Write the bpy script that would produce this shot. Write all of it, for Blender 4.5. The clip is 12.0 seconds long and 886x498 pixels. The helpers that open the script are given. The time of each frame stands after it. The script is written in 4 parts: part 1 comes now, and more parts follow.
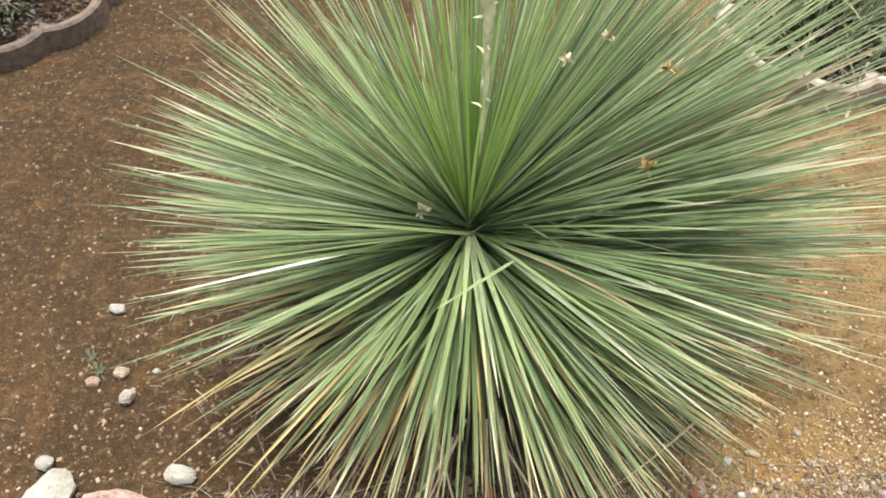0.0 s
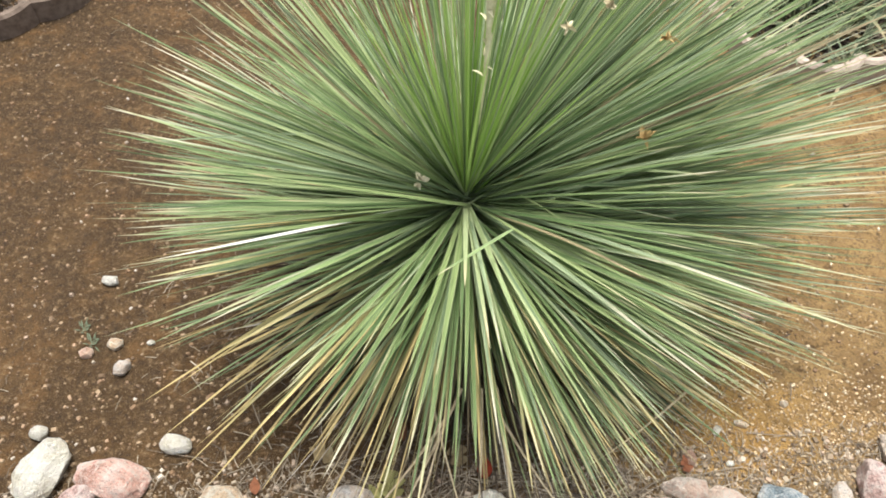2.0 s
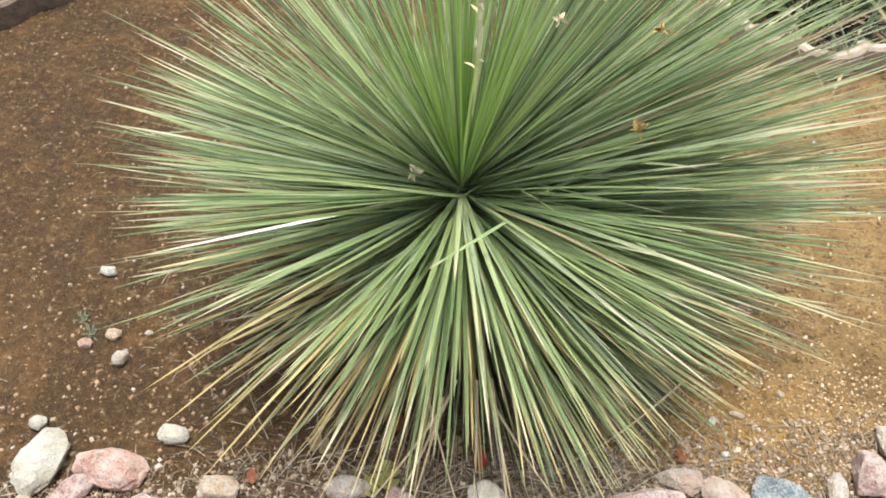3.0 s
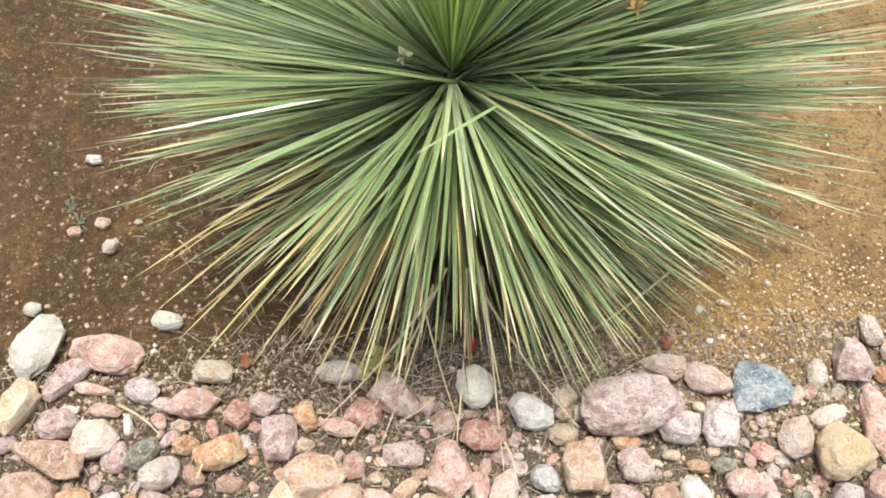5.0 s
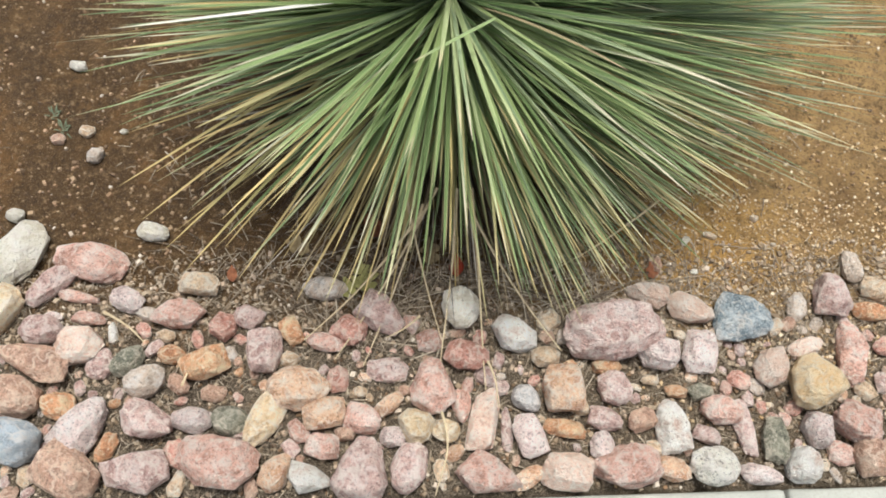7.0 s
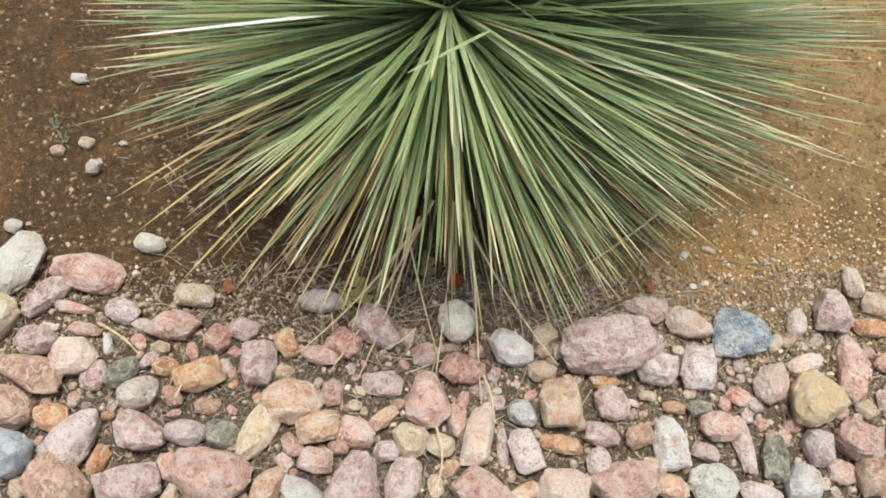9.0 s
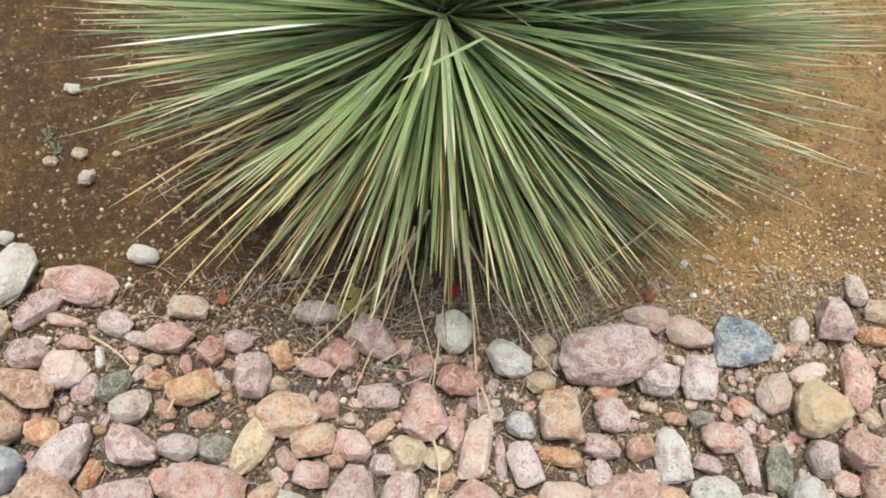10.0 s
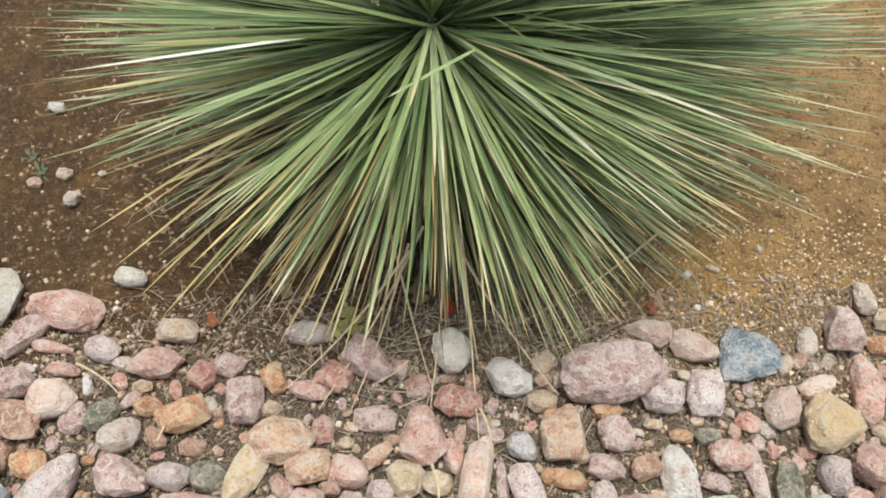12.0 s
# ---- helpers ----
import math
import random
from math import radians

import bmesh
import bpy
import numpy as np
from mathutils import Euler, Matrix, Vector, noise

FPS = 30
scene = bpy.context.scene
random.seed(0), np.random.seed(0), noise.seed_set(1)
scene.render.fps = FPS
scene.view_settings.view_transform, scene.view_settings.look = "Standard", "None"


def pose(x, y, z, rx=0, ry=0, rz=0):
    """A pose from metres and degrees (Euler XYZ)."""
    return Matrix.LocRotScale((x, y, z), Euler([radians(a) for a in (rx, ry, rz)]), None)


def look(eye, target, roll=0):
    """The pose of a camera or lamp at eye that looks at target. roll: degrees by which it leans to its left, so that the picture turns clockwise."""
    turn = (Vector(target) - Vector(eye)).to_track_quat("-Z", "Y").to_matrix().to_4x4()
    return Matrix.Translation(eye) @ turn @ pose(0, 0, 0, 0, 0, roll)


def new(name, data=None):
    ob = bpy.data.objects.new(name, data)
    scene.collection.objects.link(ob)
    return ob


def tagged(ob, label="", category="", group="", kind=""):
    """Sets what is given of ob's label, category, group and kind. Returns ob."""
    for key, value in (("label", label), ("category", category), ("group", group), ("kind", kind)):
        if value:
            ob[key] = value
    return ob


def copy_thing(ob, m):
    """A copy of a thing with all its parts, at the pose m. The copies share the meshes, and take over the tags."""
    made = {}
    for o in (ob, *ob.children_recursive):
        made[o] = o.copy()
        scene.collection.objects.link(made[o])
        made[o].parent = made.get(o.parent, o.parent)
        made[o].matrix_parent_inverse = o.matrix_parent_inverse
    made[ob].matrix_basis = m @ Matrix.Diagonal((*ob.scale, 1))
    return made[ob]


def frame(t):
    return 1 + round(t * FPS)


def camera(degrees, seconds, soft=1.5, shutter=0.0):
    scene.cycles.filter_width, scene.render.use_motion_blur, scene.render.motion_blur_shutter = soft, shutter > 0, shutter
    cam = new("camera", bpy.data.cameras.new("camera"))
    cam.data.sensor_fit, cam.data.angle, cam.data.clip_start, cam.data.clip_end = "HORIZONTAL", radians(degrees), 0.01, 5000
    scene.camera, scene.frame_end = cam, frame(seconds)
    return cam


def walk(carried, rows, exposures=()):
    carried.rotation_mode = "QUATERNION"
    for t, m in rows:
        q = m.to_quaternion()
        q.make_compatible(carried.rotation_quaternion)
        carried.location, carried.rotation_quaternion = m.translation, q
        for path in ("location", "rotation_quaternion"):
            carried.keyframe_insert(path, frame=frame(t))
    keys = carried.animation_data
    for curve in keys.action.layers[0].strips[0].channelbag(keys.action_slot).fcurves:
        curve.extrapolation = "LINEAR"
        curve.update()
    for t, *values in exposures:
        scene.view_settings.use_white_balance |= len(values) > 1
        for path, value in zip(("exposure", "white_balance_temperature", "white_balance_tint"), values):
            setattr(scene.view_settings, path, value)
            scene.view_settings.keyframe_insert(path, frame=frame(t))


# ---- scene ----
cam = camera(62.0, 12.0, soft=1.8)
PATH = [
    (0, (0.0035, 0.0534, 1.4613), (-0.0806, 0.9521, 0.2633), -1.78),
    (0.5, (0.0101, 0.0475, 1.4640), (-0.0722, 0.9323, 0.2556), -1.72),
    (1, (0.0017, 0.0404, 1.4608), (-0.0696, 0.9188, 0.2470), -1.00),
    (1.5, (-0.0077, 0.0341, 1.4579), (-0.0680, 0.9087, 0.2407), -0.33),
    (2, (-0.0202, 0.0231, 1.4521), (-0.0692, 0.9013, 0.2371), 0.30),
    (2.5, (-0.0125, 0.0272, 1.4554), (-0.0667, 0.8954, 0.2334), -0.01),
    (4.3, (0.0235, 0.0584, 1.4610), (-0.0416, 0.8247, 0.1731), -1.20),
    (4.5, (0.0207, 0.0458, 1.4521), (-0.0381, 0.7895, 0.1507), -0.87),
    (5, (0.0139, 0.0302, 1.4380), (-0.0285, 0.7033, 0.0982), 0.11),
    (5.5, (0.0058, 0.0104, 1.4252), (-0.0181, 0.6315, 0.0600), 1.78),
    (6, (-0.0011, -0.0009, 1.4195), (-0.0077, 0.5848, 0.0386), 3.79),
    (6.5, (0.0005, -0.0009, 1.4188), (0.0002, 0.5622, 0.0285), 4.97),
    (7, (0.0064, -0.0087, 1.4158), (0.0057, 0.5618, 0.0286), 5.52),
    (9, (0.0271, -0.0095, 1.4082), (0.0093, 0.5894, 0.0331), 4.37),
    (9.5, (0.0316, -0.0031, 1.4006), (0.0118, 0.6026, 0.0285), 4.08),
    (10, (0.0357, 0.0027, 1.3926), (0.0137, 0.6157, 0.0238), 3.70),
    (10.5, (0.0402, 0.0123, 1.3855), (0.0155, 0.6282, 0.0180), 3.21),
    (11, (0.0390, 0.0186, 1.3777), (0.0167, 0.6397, 0.0126), 3.14),
    (11.5, (0.0428, 0.0326, 1.3728), (0.0178, 0.6505, 0.0062), 2.60),
    (12, (0.0451, 0.0444, 1.3660), (0.0193, 0.6617, -0.0008), 2.20),
]
walk(cam, [(t, look(eye, target, roll)) for t, eye, target, roll in PATH],
     [(0.0, 1.08), (2.5, 1.1), (4.5, 1.1), (5.5, 1.12), (6.1, 0.89), (6.6, 0.74), (9.5, 0.71), (12.0, 0.66)])

# ---- light: bright overcast sky with a veiled sun ----
world = bpy.data.worlds.new("overcast_sky")
scene.world = world
world.use_nodes = True
_wn, _wl = world.node_tree.nodes, world.node_tree.links
_sky = _wn.new("ShaderNodeTexSky")
_sky.sky_type = "NISHITA"
_sky.sun_disc = False
_sky.sun_elevation = radians(74)
_sky.sun_rotation = radians(5)
_sky.air_density = 1.0
_sky.dust_density = 4.0
_hsv = _wn.new("ShaderNodeHueSaturation")
_hsv.inputs["Saturation"].default_value = 0.35
_wl.new(_sky.outputs[0], _hsv.inputs["Color"])
_wl.new(_hsv.outputs[0], _wn["Background"].inputs["Color"])
_wn["Background"].inputs["Strength"].default_value = 0.12
_sd = bpy.data.lights.new("sun", "SUN")
_sd.energy = 2.4
_sd.angle = radians(14)
_sd.color = (1.0, 0.97, 0.92)
sun = new("sun", _sd)
sun.matrix_world = look((0.2, 2.3, 13), (0, 0, 0))


# ---- materials ----
def nodes_of(name):
    m = bpy.data.materials.new(name)
    m.use_nodes = True
    nt = m.node_tree
    return m, nt, nt.nodes["Principled BSDF"]


def put(nt, kind, **sets):
    n = nt.nodes.new(kind)
    for k, v in sets.items():
        n.inputs[k.replace("_", " ")].default_value = v
    return n


def ramp(nt, fac, stops):
    n = nt.nodes.new("ShaderNodeValToRGB")
    e = n.color_ramp.elements
    while len(e) < len(stops):
        e.new(0.5)
    for el, (p, c) in zip(e, stops):
        el.position = p
        el.color = (*c, 1) if len(c) == 3 else c
    nt.links.new(fac, n.inputs[0])
    return n.outputs[0]


def blend(nt, fac, a, b, mode="MIX"):
    n = nt.nodes.new("ShaderNodeMix")
    n.data_type, n.blend_type = "RGBA", mode
    for sock, v in ((n.inputs[0], fac), (n.inputs[6], a), (n.inputs[7], b)):
        if isinstance(v, bpy.types.NodeSocket):
            nt.links.new(v, sock)
        elif isinstance(v, tuple):
            sock.default_value = (*v, 1)
        else:
            sock.default_value = v
    return n.outputs[2]


def calc(nt, op, a, b=0.0):
    n = nt.nodes.new("ShaderNodeMath")
    n.operation = op
    for sock, v in ((n.inputs[0], a), (n.inputs[1], b)):
        if isinstance(v, bpy.types.NodeSocket):
            nt.links.new(v, sock)
        else:
            sock.default_value = v
    return n.outputs[0]


def grain(nt, coord, scale, detail=4.0, rough=0.6, off=None):
    n = put(nt, "ShaderNodeTexNoise", Scale=scale, Detail=detail, Roughness=rough)
    if off is not None:
        add = nt.nodes.new("ShaderNodeVectorMath")
        nt.links.new(coord, add.inputs[0])
        nt.links.new(off, add.inputs[1])
        coord = add.outputs[0]
    nt.links.new(coord, n.inputs["Vector"])
    return n.outputs["Fac"]


def bumped(nt, bs, height, strength, dist):
    b = put(nt, "ShaderNodeBump", Strength=strength, Distance=dist)
    nt.links.new(height, b.inputs["Height"])
    nt.links.new(b.outputs[0], bs.inputs["Normal"])


def coords(nt, which="Object"):
    return nt.nodes.new("ShaderNodeTexCoord").outputs[which]


def rnd_of(nt, joined):
    if joined:
        return nt.nodes.new("ShaderNodeNewGeometry").outputs["Random Per Island"]
    return nt.nodes.new("ShaderNodeObjectInfo").outputs["Random"]


def rock_material(name, dark, mid, light, speck=0.3, speck_col=(0.06, 0.05, 0.05), vein=0.0):
    """Broken and water-worn granite and quartzite: cloudy base, ragged mineral grains, chipped pale edges, dust in the hollows."""
    m, nt, bs = nodes_of(name)
    co = coords(nt)
    rnd = rnd_of(nt, False)
    off = nt.nodes.new("ShaderNodeCombineXYZ")
    nt.links.new(calc(nt, "MULTIPLY", rnd, 37.0), off.inputs[0])
    nt.links.new(calc(nt, "MULTIPLY", rnd, 91.0), off.inputs[1])
    off = off.outputs[0]
    big = grain(nt, co, 27, 5, 0.65, off)
    patch = grain(nt, co, 34, 7, 0.75, off)
    fine = grain(nt, co, 210, 4, 0.75, off)
    col = ramp(nt, big, [(0.3, dark), (0.5, mid), (0.72, light)])
    col = blend(nt, ramp(nt, patch, [(0.36, (0.6, 0.6, 0.6)), (0.47, (0, 0, 0))]), col, dark)
    col = blend(nt, ramp(nt, patch, [(0.53, (0, 0, 0)), (0.66, (0.8, 0.8, 0.8))]), col, light)
    col = blend(nt, calc(nt, "MULTIPLY", ramp(nt, fine, [(0.54, (0, 0, 0)), (0.64, (1, 1, 1))]), min(0.9, speck * 1.15)), col, light)
    col = blend(nt, calc(nt, "MULTIPLY", ramp(nt, fine, [(0.36, (1, 1, 1)), (0.45, (0, 0, 0))]), min(0.95, speck * 1.25)), col, speck_col)
    if vein:
        wv = put(nt, "ShaderNodeTexWave", Scale=7.0, Distortion=14.0, Detail=4.0)
        wv.inputs["Detail Scale"].default_value = 2.0
        nt.links.new(co, wv.inputs["Vector"])
        col = blend(nt, calc(nt, "MULTIPLY", ramp(nt, wv.outputs["Fac"], [(0.82, (0, 0, 0)), (0.96, (1, 1, 1))]), vein), col, light)
    fleck = grain(nt, co, 105, 5, 0.85, off)
    pale = tuple(0.6 * c + w for c, w in zip(light, (0.3, 0.26, 0.22)))
    col = blend(nt, ramp(nt, fleck, [(0.545, (0, 0, 0)), (0.62, (0.85, 0.85, 0.85))]), col, pale)
    col = blend(nt, ramp(nt, fleck, [(0.35, (0.4, 0.4, 0.4)), (0.42, (0, 0, 0))]), col, tuple(0.5 * c for c in dark))
    # pale healed cracks, broken up, and edges chipped to fresh stone
    warp = nt.nodes.new("ShaderNodeVectorMath")
    warp.operation = "ADD"
    nt.links.new(co, warp.inputs[0])
    shift = nt.nodes.new("ShaderNodeVectorMath")
    shift.operation = "SCALE"
    shift.inputs["Scale"].default_value = 0.03
    wob = put(nt, "ShaderNodeTexNoise", Scale=40.0, Detail=4.0)
    nt.links.new(co, wob.inputs["Vector"])
    nt.links.new(wob.outputs["Color"], shift.inputs[0])
    nt.links.new(shift.outputs[0], warp.inputs[1])
    seam = put(nt, "ShaderNodeTexVoronoi", Scale=33.0)
    seam.feature = "DISTANCE_TO_EDGE"
    nt.links.new(warp.outputs[0], seam.inputs["Vector"])
    gate = ramp(nt, grain(nt, co, 26, 3, 0.6, off), [(0.47, (0, 0, 0)), (0.58, (0.8, 0.8, 0.8))])
    col = blend(nt, calc(nt, "MULTIPLY", ramp(nt, seam.outputs["Distance"], [(0.03, (1, 1, 1)), (0.09, (0, 0, 0))]), gate), col, pale)
    geo = nt.nodes.new("ShaderNodeNewGeometry")
    worn = calc(nt, "ADD", geo.outputs["Pointiness"], calc(nt, "MULTIPLY", calc(nt, "SUBTRACT", patch, 0.5), 0.12))
    col = blend(nt, ramp(nt, worn, [(0.515, (0, 0, 0)), (0.56, (0.75, 0.75, 0.75))]), col, pale)
    dust = grain(nt, co, 30, 5, 0.7, off)
    col = blend(nt, ramp(nt, dust, [(0.52, (0, 0, 0)), (0.74, (0.3, 0.3, 0.3))]), col, (0.3, 0.22, 0.16))
    hs = put(nt, "ShaderNodeHueSaturation", Saturation=1.05)
    nt.links.new(col, hs.inputs["Color"])
    nt.links.new(calc(nt, "ADD", calc(nt, "MULTIPLY", rnd, 0.28), 0.98), hs.inputs["Value"])
    nt.links.new(hs.outputs[0], bs.inputs["Base Color"])
    bs.inputs["Roughness"].default_value = 0.74
    bs.inputs["Specular IOR Level"].default_value = 0.3
    chip = put(nt, "ShaderNodeTexVoronoi", Scale=38.0)
    chip.feature = "DISTANCE_TO_EDGE"
    nt.links.new(co, chip.inputs["Vector"])
    crack = ramp(nt, chip.outputs["Distance"], [(0.0, (0, 0, 0)), (0.06, (1, 1, 1))])
    hgt = calc(nt, "ADD", calc(nt, "MULTIPLY", patch, 1.6), calc(nt, "MULTIPLY", fine, 0.8))
    bumped(nt, bs, calc(nt, "ADD", hgt, calc(nt, "MULTIPLY", crack, 0.1)), 1.0, 0.017)
    return m


ROCK = {
    "pink": rock_material("pink_granite", (0.43, 0.236, 0.182), (0.825, 0.509, 0.408), (0.842, 0.748, 0.675), 0.45, (0.2, 0.09, 0.08)),
    "salmon": rock_material("salmon_stone", (0.518, 0.262, 0.162), (0.88, 0.602, 0.401), (0.88, 0.787, 0.666), 0.4, (0.25, 0.1, 0.06)),
    "mauve": rock_material("mauve_stone", (0.36, 0.225, 0.2), (0.66, 0.45, 0.395), (0.82, 0.73, 0.68), 0.5, (0.12, 0.07, 0.07), 0.45),
    "red": rock_material("brick_red_stone", (0.43, 0.19, 0.145), (0.74, 0.4, 0.32), (0.83, 0.66, 0.56), 0.45, (0.17, 0.06, 0.05), 0.25),
    "brown": rock_material("brown_pink_stone", (0.32, 0.185, 0.139), (0.626, 0.4, 0.294), (0.783, 0.603, 0.461), 0.4, (0.12, 0.07, 0.06)),
    "rust": rock_material("rust_orange_stone", (0.399, 0.184, 0.102), (0.771, 0.417, 0.24), (0.8, 0.657, 0.428), 0.3, (0.16, 0.06, 0.03), 0.2),
    "ochre": rock_material("ochre_stone", (0.56, 0.38, 0.2), (0.85, 0.67, 0.43), (0.87, 0.82, 0.68), 0.3, (0.25, 0.15, 0.07), 0.35),
    "tan": rock_material("tan_stone", (0.443, 0.309, 0.197), (0.838, 0.632, 0.428), (0.848, 0.817, 0.703), 0.35, (0.16, 0.11, 0.08)),
    "buff": rock_material("buff_stone", (0.86, 0.6, 0.33), (0.92, 0.71, 0.43), (0.92, 0.81, 0.6), 0.25, (0.5, 0.3, 0.14)),
    "peach": rock_material("pale_peach_stone", (0.7, 0.47, 0.36), (0.88, 0.67, 0.54), (0.88, 0.81, 0.72), 0.35, (0.35, 0.18, 0.13)),
    "cream": rock_material("cream_stone", (0.6, 0.54, 0.4), (0.83, 0.8, 0.68), (0.88, 0.87, 0.8), 0.25, (0.3, 0.27, 0.2)),
    "white": rock_material("pale_quartz", (0.633, 0.457, 0.362), (0.88, 0.875, 0.794), (0.88, 0.875, 0.835), 0.4, (0.22, 0.15, 0.14), 0.4),
    "lilac": rock_material("lilac_granite", (0.422, 0.32, 0.298), (0.88, 0.717, 0.659), (0.88, 0.851, 0.815), 0.6, (0.13, 0.1, 0.11)),
    "grey": rock_material("grey_stone", (0.376, 0.302, 0.237), (0.767, 0.63, 0.501), (0.863, 0.838, 0.791), 0.4, (0.12, 0.1, 0.09)),
    "green": rock_material("green_grey_stone", (0.139, 0.147, 0.11), (0.323, 0.318, 0.245), (0.543, 0.524, 0.414), 0.45, (0.06, 0.07, 0.06)),
    "slate": rock_material("slate_grey_stone", (0.242, 0.238, 0.227), (0.512, 0.499, 0.475), (0.825, 0.812, 0.794), 0.4, (0.09, 0.09, 0.1), 0.4),
    "blue": rock_material("blue_grey_stone", (0.119, 0.154, 0.169), (0.267, 0.336, 0.372), (0.582, 0.639, 0.647), 0.6, (0.04, 0.06, 0.08)),
    "speckled": rock_material("speckled_granite", (0.516, 0.442, 0.374), (0.88, 0.864, 0.748), (0.88, 0.873, 0.828), 0.75, (0.06, 0.06, 0.06)),
    "ice": rock_material("pale_blue_stone", (0.33, 0.39, 0.43), (0.52, 0.6, 0.65), (0.7, 0.76, 0.79), 0.3, (0.2, 0.24, 0.27)),
}


def soil_material():
    m, nt, bs = nodes_of("gritty_soil")
    co = coords(nt)
    big = grain(nt, co, 2.1, 4, 0.6)
    mid = grain(nt, co, 17, 5, 0.65)
    fine = grain(nt, co, 130, 4, 0.7)
    # brown, damper earth to one side of the plant and paler orange earth to the other
    pos = nt.nodes.new("ShaderNodeSeparateXYZ")
    nt.links.new(co, pos.inputs[0])
    side = calc(nt, "ADD", calc(nt, "ADD", pos.outputs[0], calc(nt, "MULTIPLY", pos.outputs[1], -0.1)), calc(nt, "MULTIPLY", calc(nt, "SUBTRACT", big, 0.5), 1.6))
    col = ramp(nt, calc(nt, "ADD", calc(nt, "MULTIPLY", side, 0.5), 0.5), [(0.0, (0.086, 0.051, 0.022)), (0.42, (0.112, 0.066, 0.027)), (0.74, (0.46, 0.298, 0.124))])
    col = blend(nt, ramp(nt, big, [(0.52, (0, 0, 0)), (0.66, (0.6, 0.6, 0.6))]), col, (0.165, 0.092, 0.036))
    col = blend(nt, ramp(nt, mid, [(0.44, (0, 0, 0)), (0.64, (0.4, 0.4, 0.4))]), col, (0.085, 0.054, 0.028))
    col = blend(nt, ramp(nt, fine, [(0.35, (0.75, 0.75, 0.75)), (0.5, (0, 0, 0))]), col, (0.075, 0.05, 0.033))
    blot = grain(nt, co, 6.5, 5, 0.65)
    col = blend(nt, ramp(nt, blot, [(0.36, (0.4, 0.4, 0.4)), (0.46, (0, 0, 0))]), col, (0.07, 0.048, 0.029))
    col = blend(nt, ramp(nt, blot, [(0.52, (0, 0, 0)), (0.66, (0.45, 0.45, 0.45))]), col, (0.2, 0.118, 0.05))
    # raw orange patch beside the plant
    dist = nt.nodes.new("ShaderNodeVectorMath")
    dist.operation = "DISTANCE"
    dist.inputs[1].default_value = (0.54, 0.61, 0.0)
    nt.links.new(co, dist.inputs[0])
    wob = calc(nt, "ADD", dist.outputs["Value"], calc(nt, "MULTIPLY", calc(nt, "SUBTRACT", mid, 0.5), 0.35))
    col = blend(nt, ramp(nt, wob, [(0.04, (0.85, 0.85, 0.85)), (0.24, (0, 0, 0))]), col, (0.62, 0.37, 0.115))
    clod = grain(nt, co, 52, 6, 0.8)
    rusty = grain(nt, co, 9, 5, 0.7)
    col = blend(nt, ramp(nt, rusty, [(0.52, (0, 0, 0)), (0.64, (0.4, 0.4, 0.4))]), col, (0.25, 0.13, 0.045))
    col = blend(nt, ramp(nt, clod, [(0.38, (0.6, 0.6, 0.6)), (0.46, (0, 0, 0))]), col, (0.045, 0.03, 0.019))
    col = blend(nt, ramp(nt, clod, [(0.54, (0, 0, 0)), (0.64, (0.75, 0.75, 0.75))]), col, (0.29, 0.195, 0.105))
    specks = grain(nt, co, 330, 3, 0.8)
    col = blend(nt, ramp(nt, specks, [(0.57, (0, 0, 0)), (0.66, (0.85, 0.85, 0.85))]), col, (0.32, 0.22, 0.125))
    # grey silt and crushed stone washed in along the kerb
    inner = calc(nt, "SUBTRACT", calc(nt, "MULTIPLY", pos.outputs[1], 0.9925), calc(nt, "MULTIPLY", pos.outputs[0], 0.1219))
    edge = calc(nt, "ADD", inner, calc(nt, "MULTIPLY", calc(nt, "SUBTRACT", mid, 0.5), 0.5))
    silt = ramp(nt, specks, [(0.38, (0.034, 0.028, 0.021)), (0.5, (0.125, 0.1, 0.072)), (0.64, (0.38, 0.325, 0.245))])
    col = blend(nt, ramp(nt, edge, [(0.36, (0.9, 0.9, 0.9)), (0.5, (0, 0, 0))]), col, silt)
    nt.links.new(col, bs.inputs["Base Color"])
    bs.inputs["Roughness"].default_value = 0.92
    bs.inputs["Specular IOR Level"].default_value = 0.2
    bumped(nt, bs, calc(nt, "ADD", calc(nt, "MULTIPLY", mid, 1.0), calc(nt, "ADD", calc(nt, "MULTIPLY", fine, 0.7), calc(nt, "MULTIPLY", clod, 1.5))), 1.0, 0.014)
    return m


SOIL = soil_material()


def mixed_material(name, stops, rough=0.85, scale=260):
    """For joined small stuff: a colour for each piece, and a fine grain."""
    m, nt, bs = nodes_of(name)
    col = ramp(nt, rnd_of(nt, True), stops)
    g = grain(nt, coords(nt), scale, 3, 0.6)
    col = blend(nt, calc(nt, "MULTIPLY", g, 0.5), col, (0.1, 0.075, 0.05))
    nt.links.new(col, bs.inputs["Base Color"])
    bs.inputs["Roughness"].default_value = rough
    bumped(nt, bs, g, 0.4, 0.002)
    return m


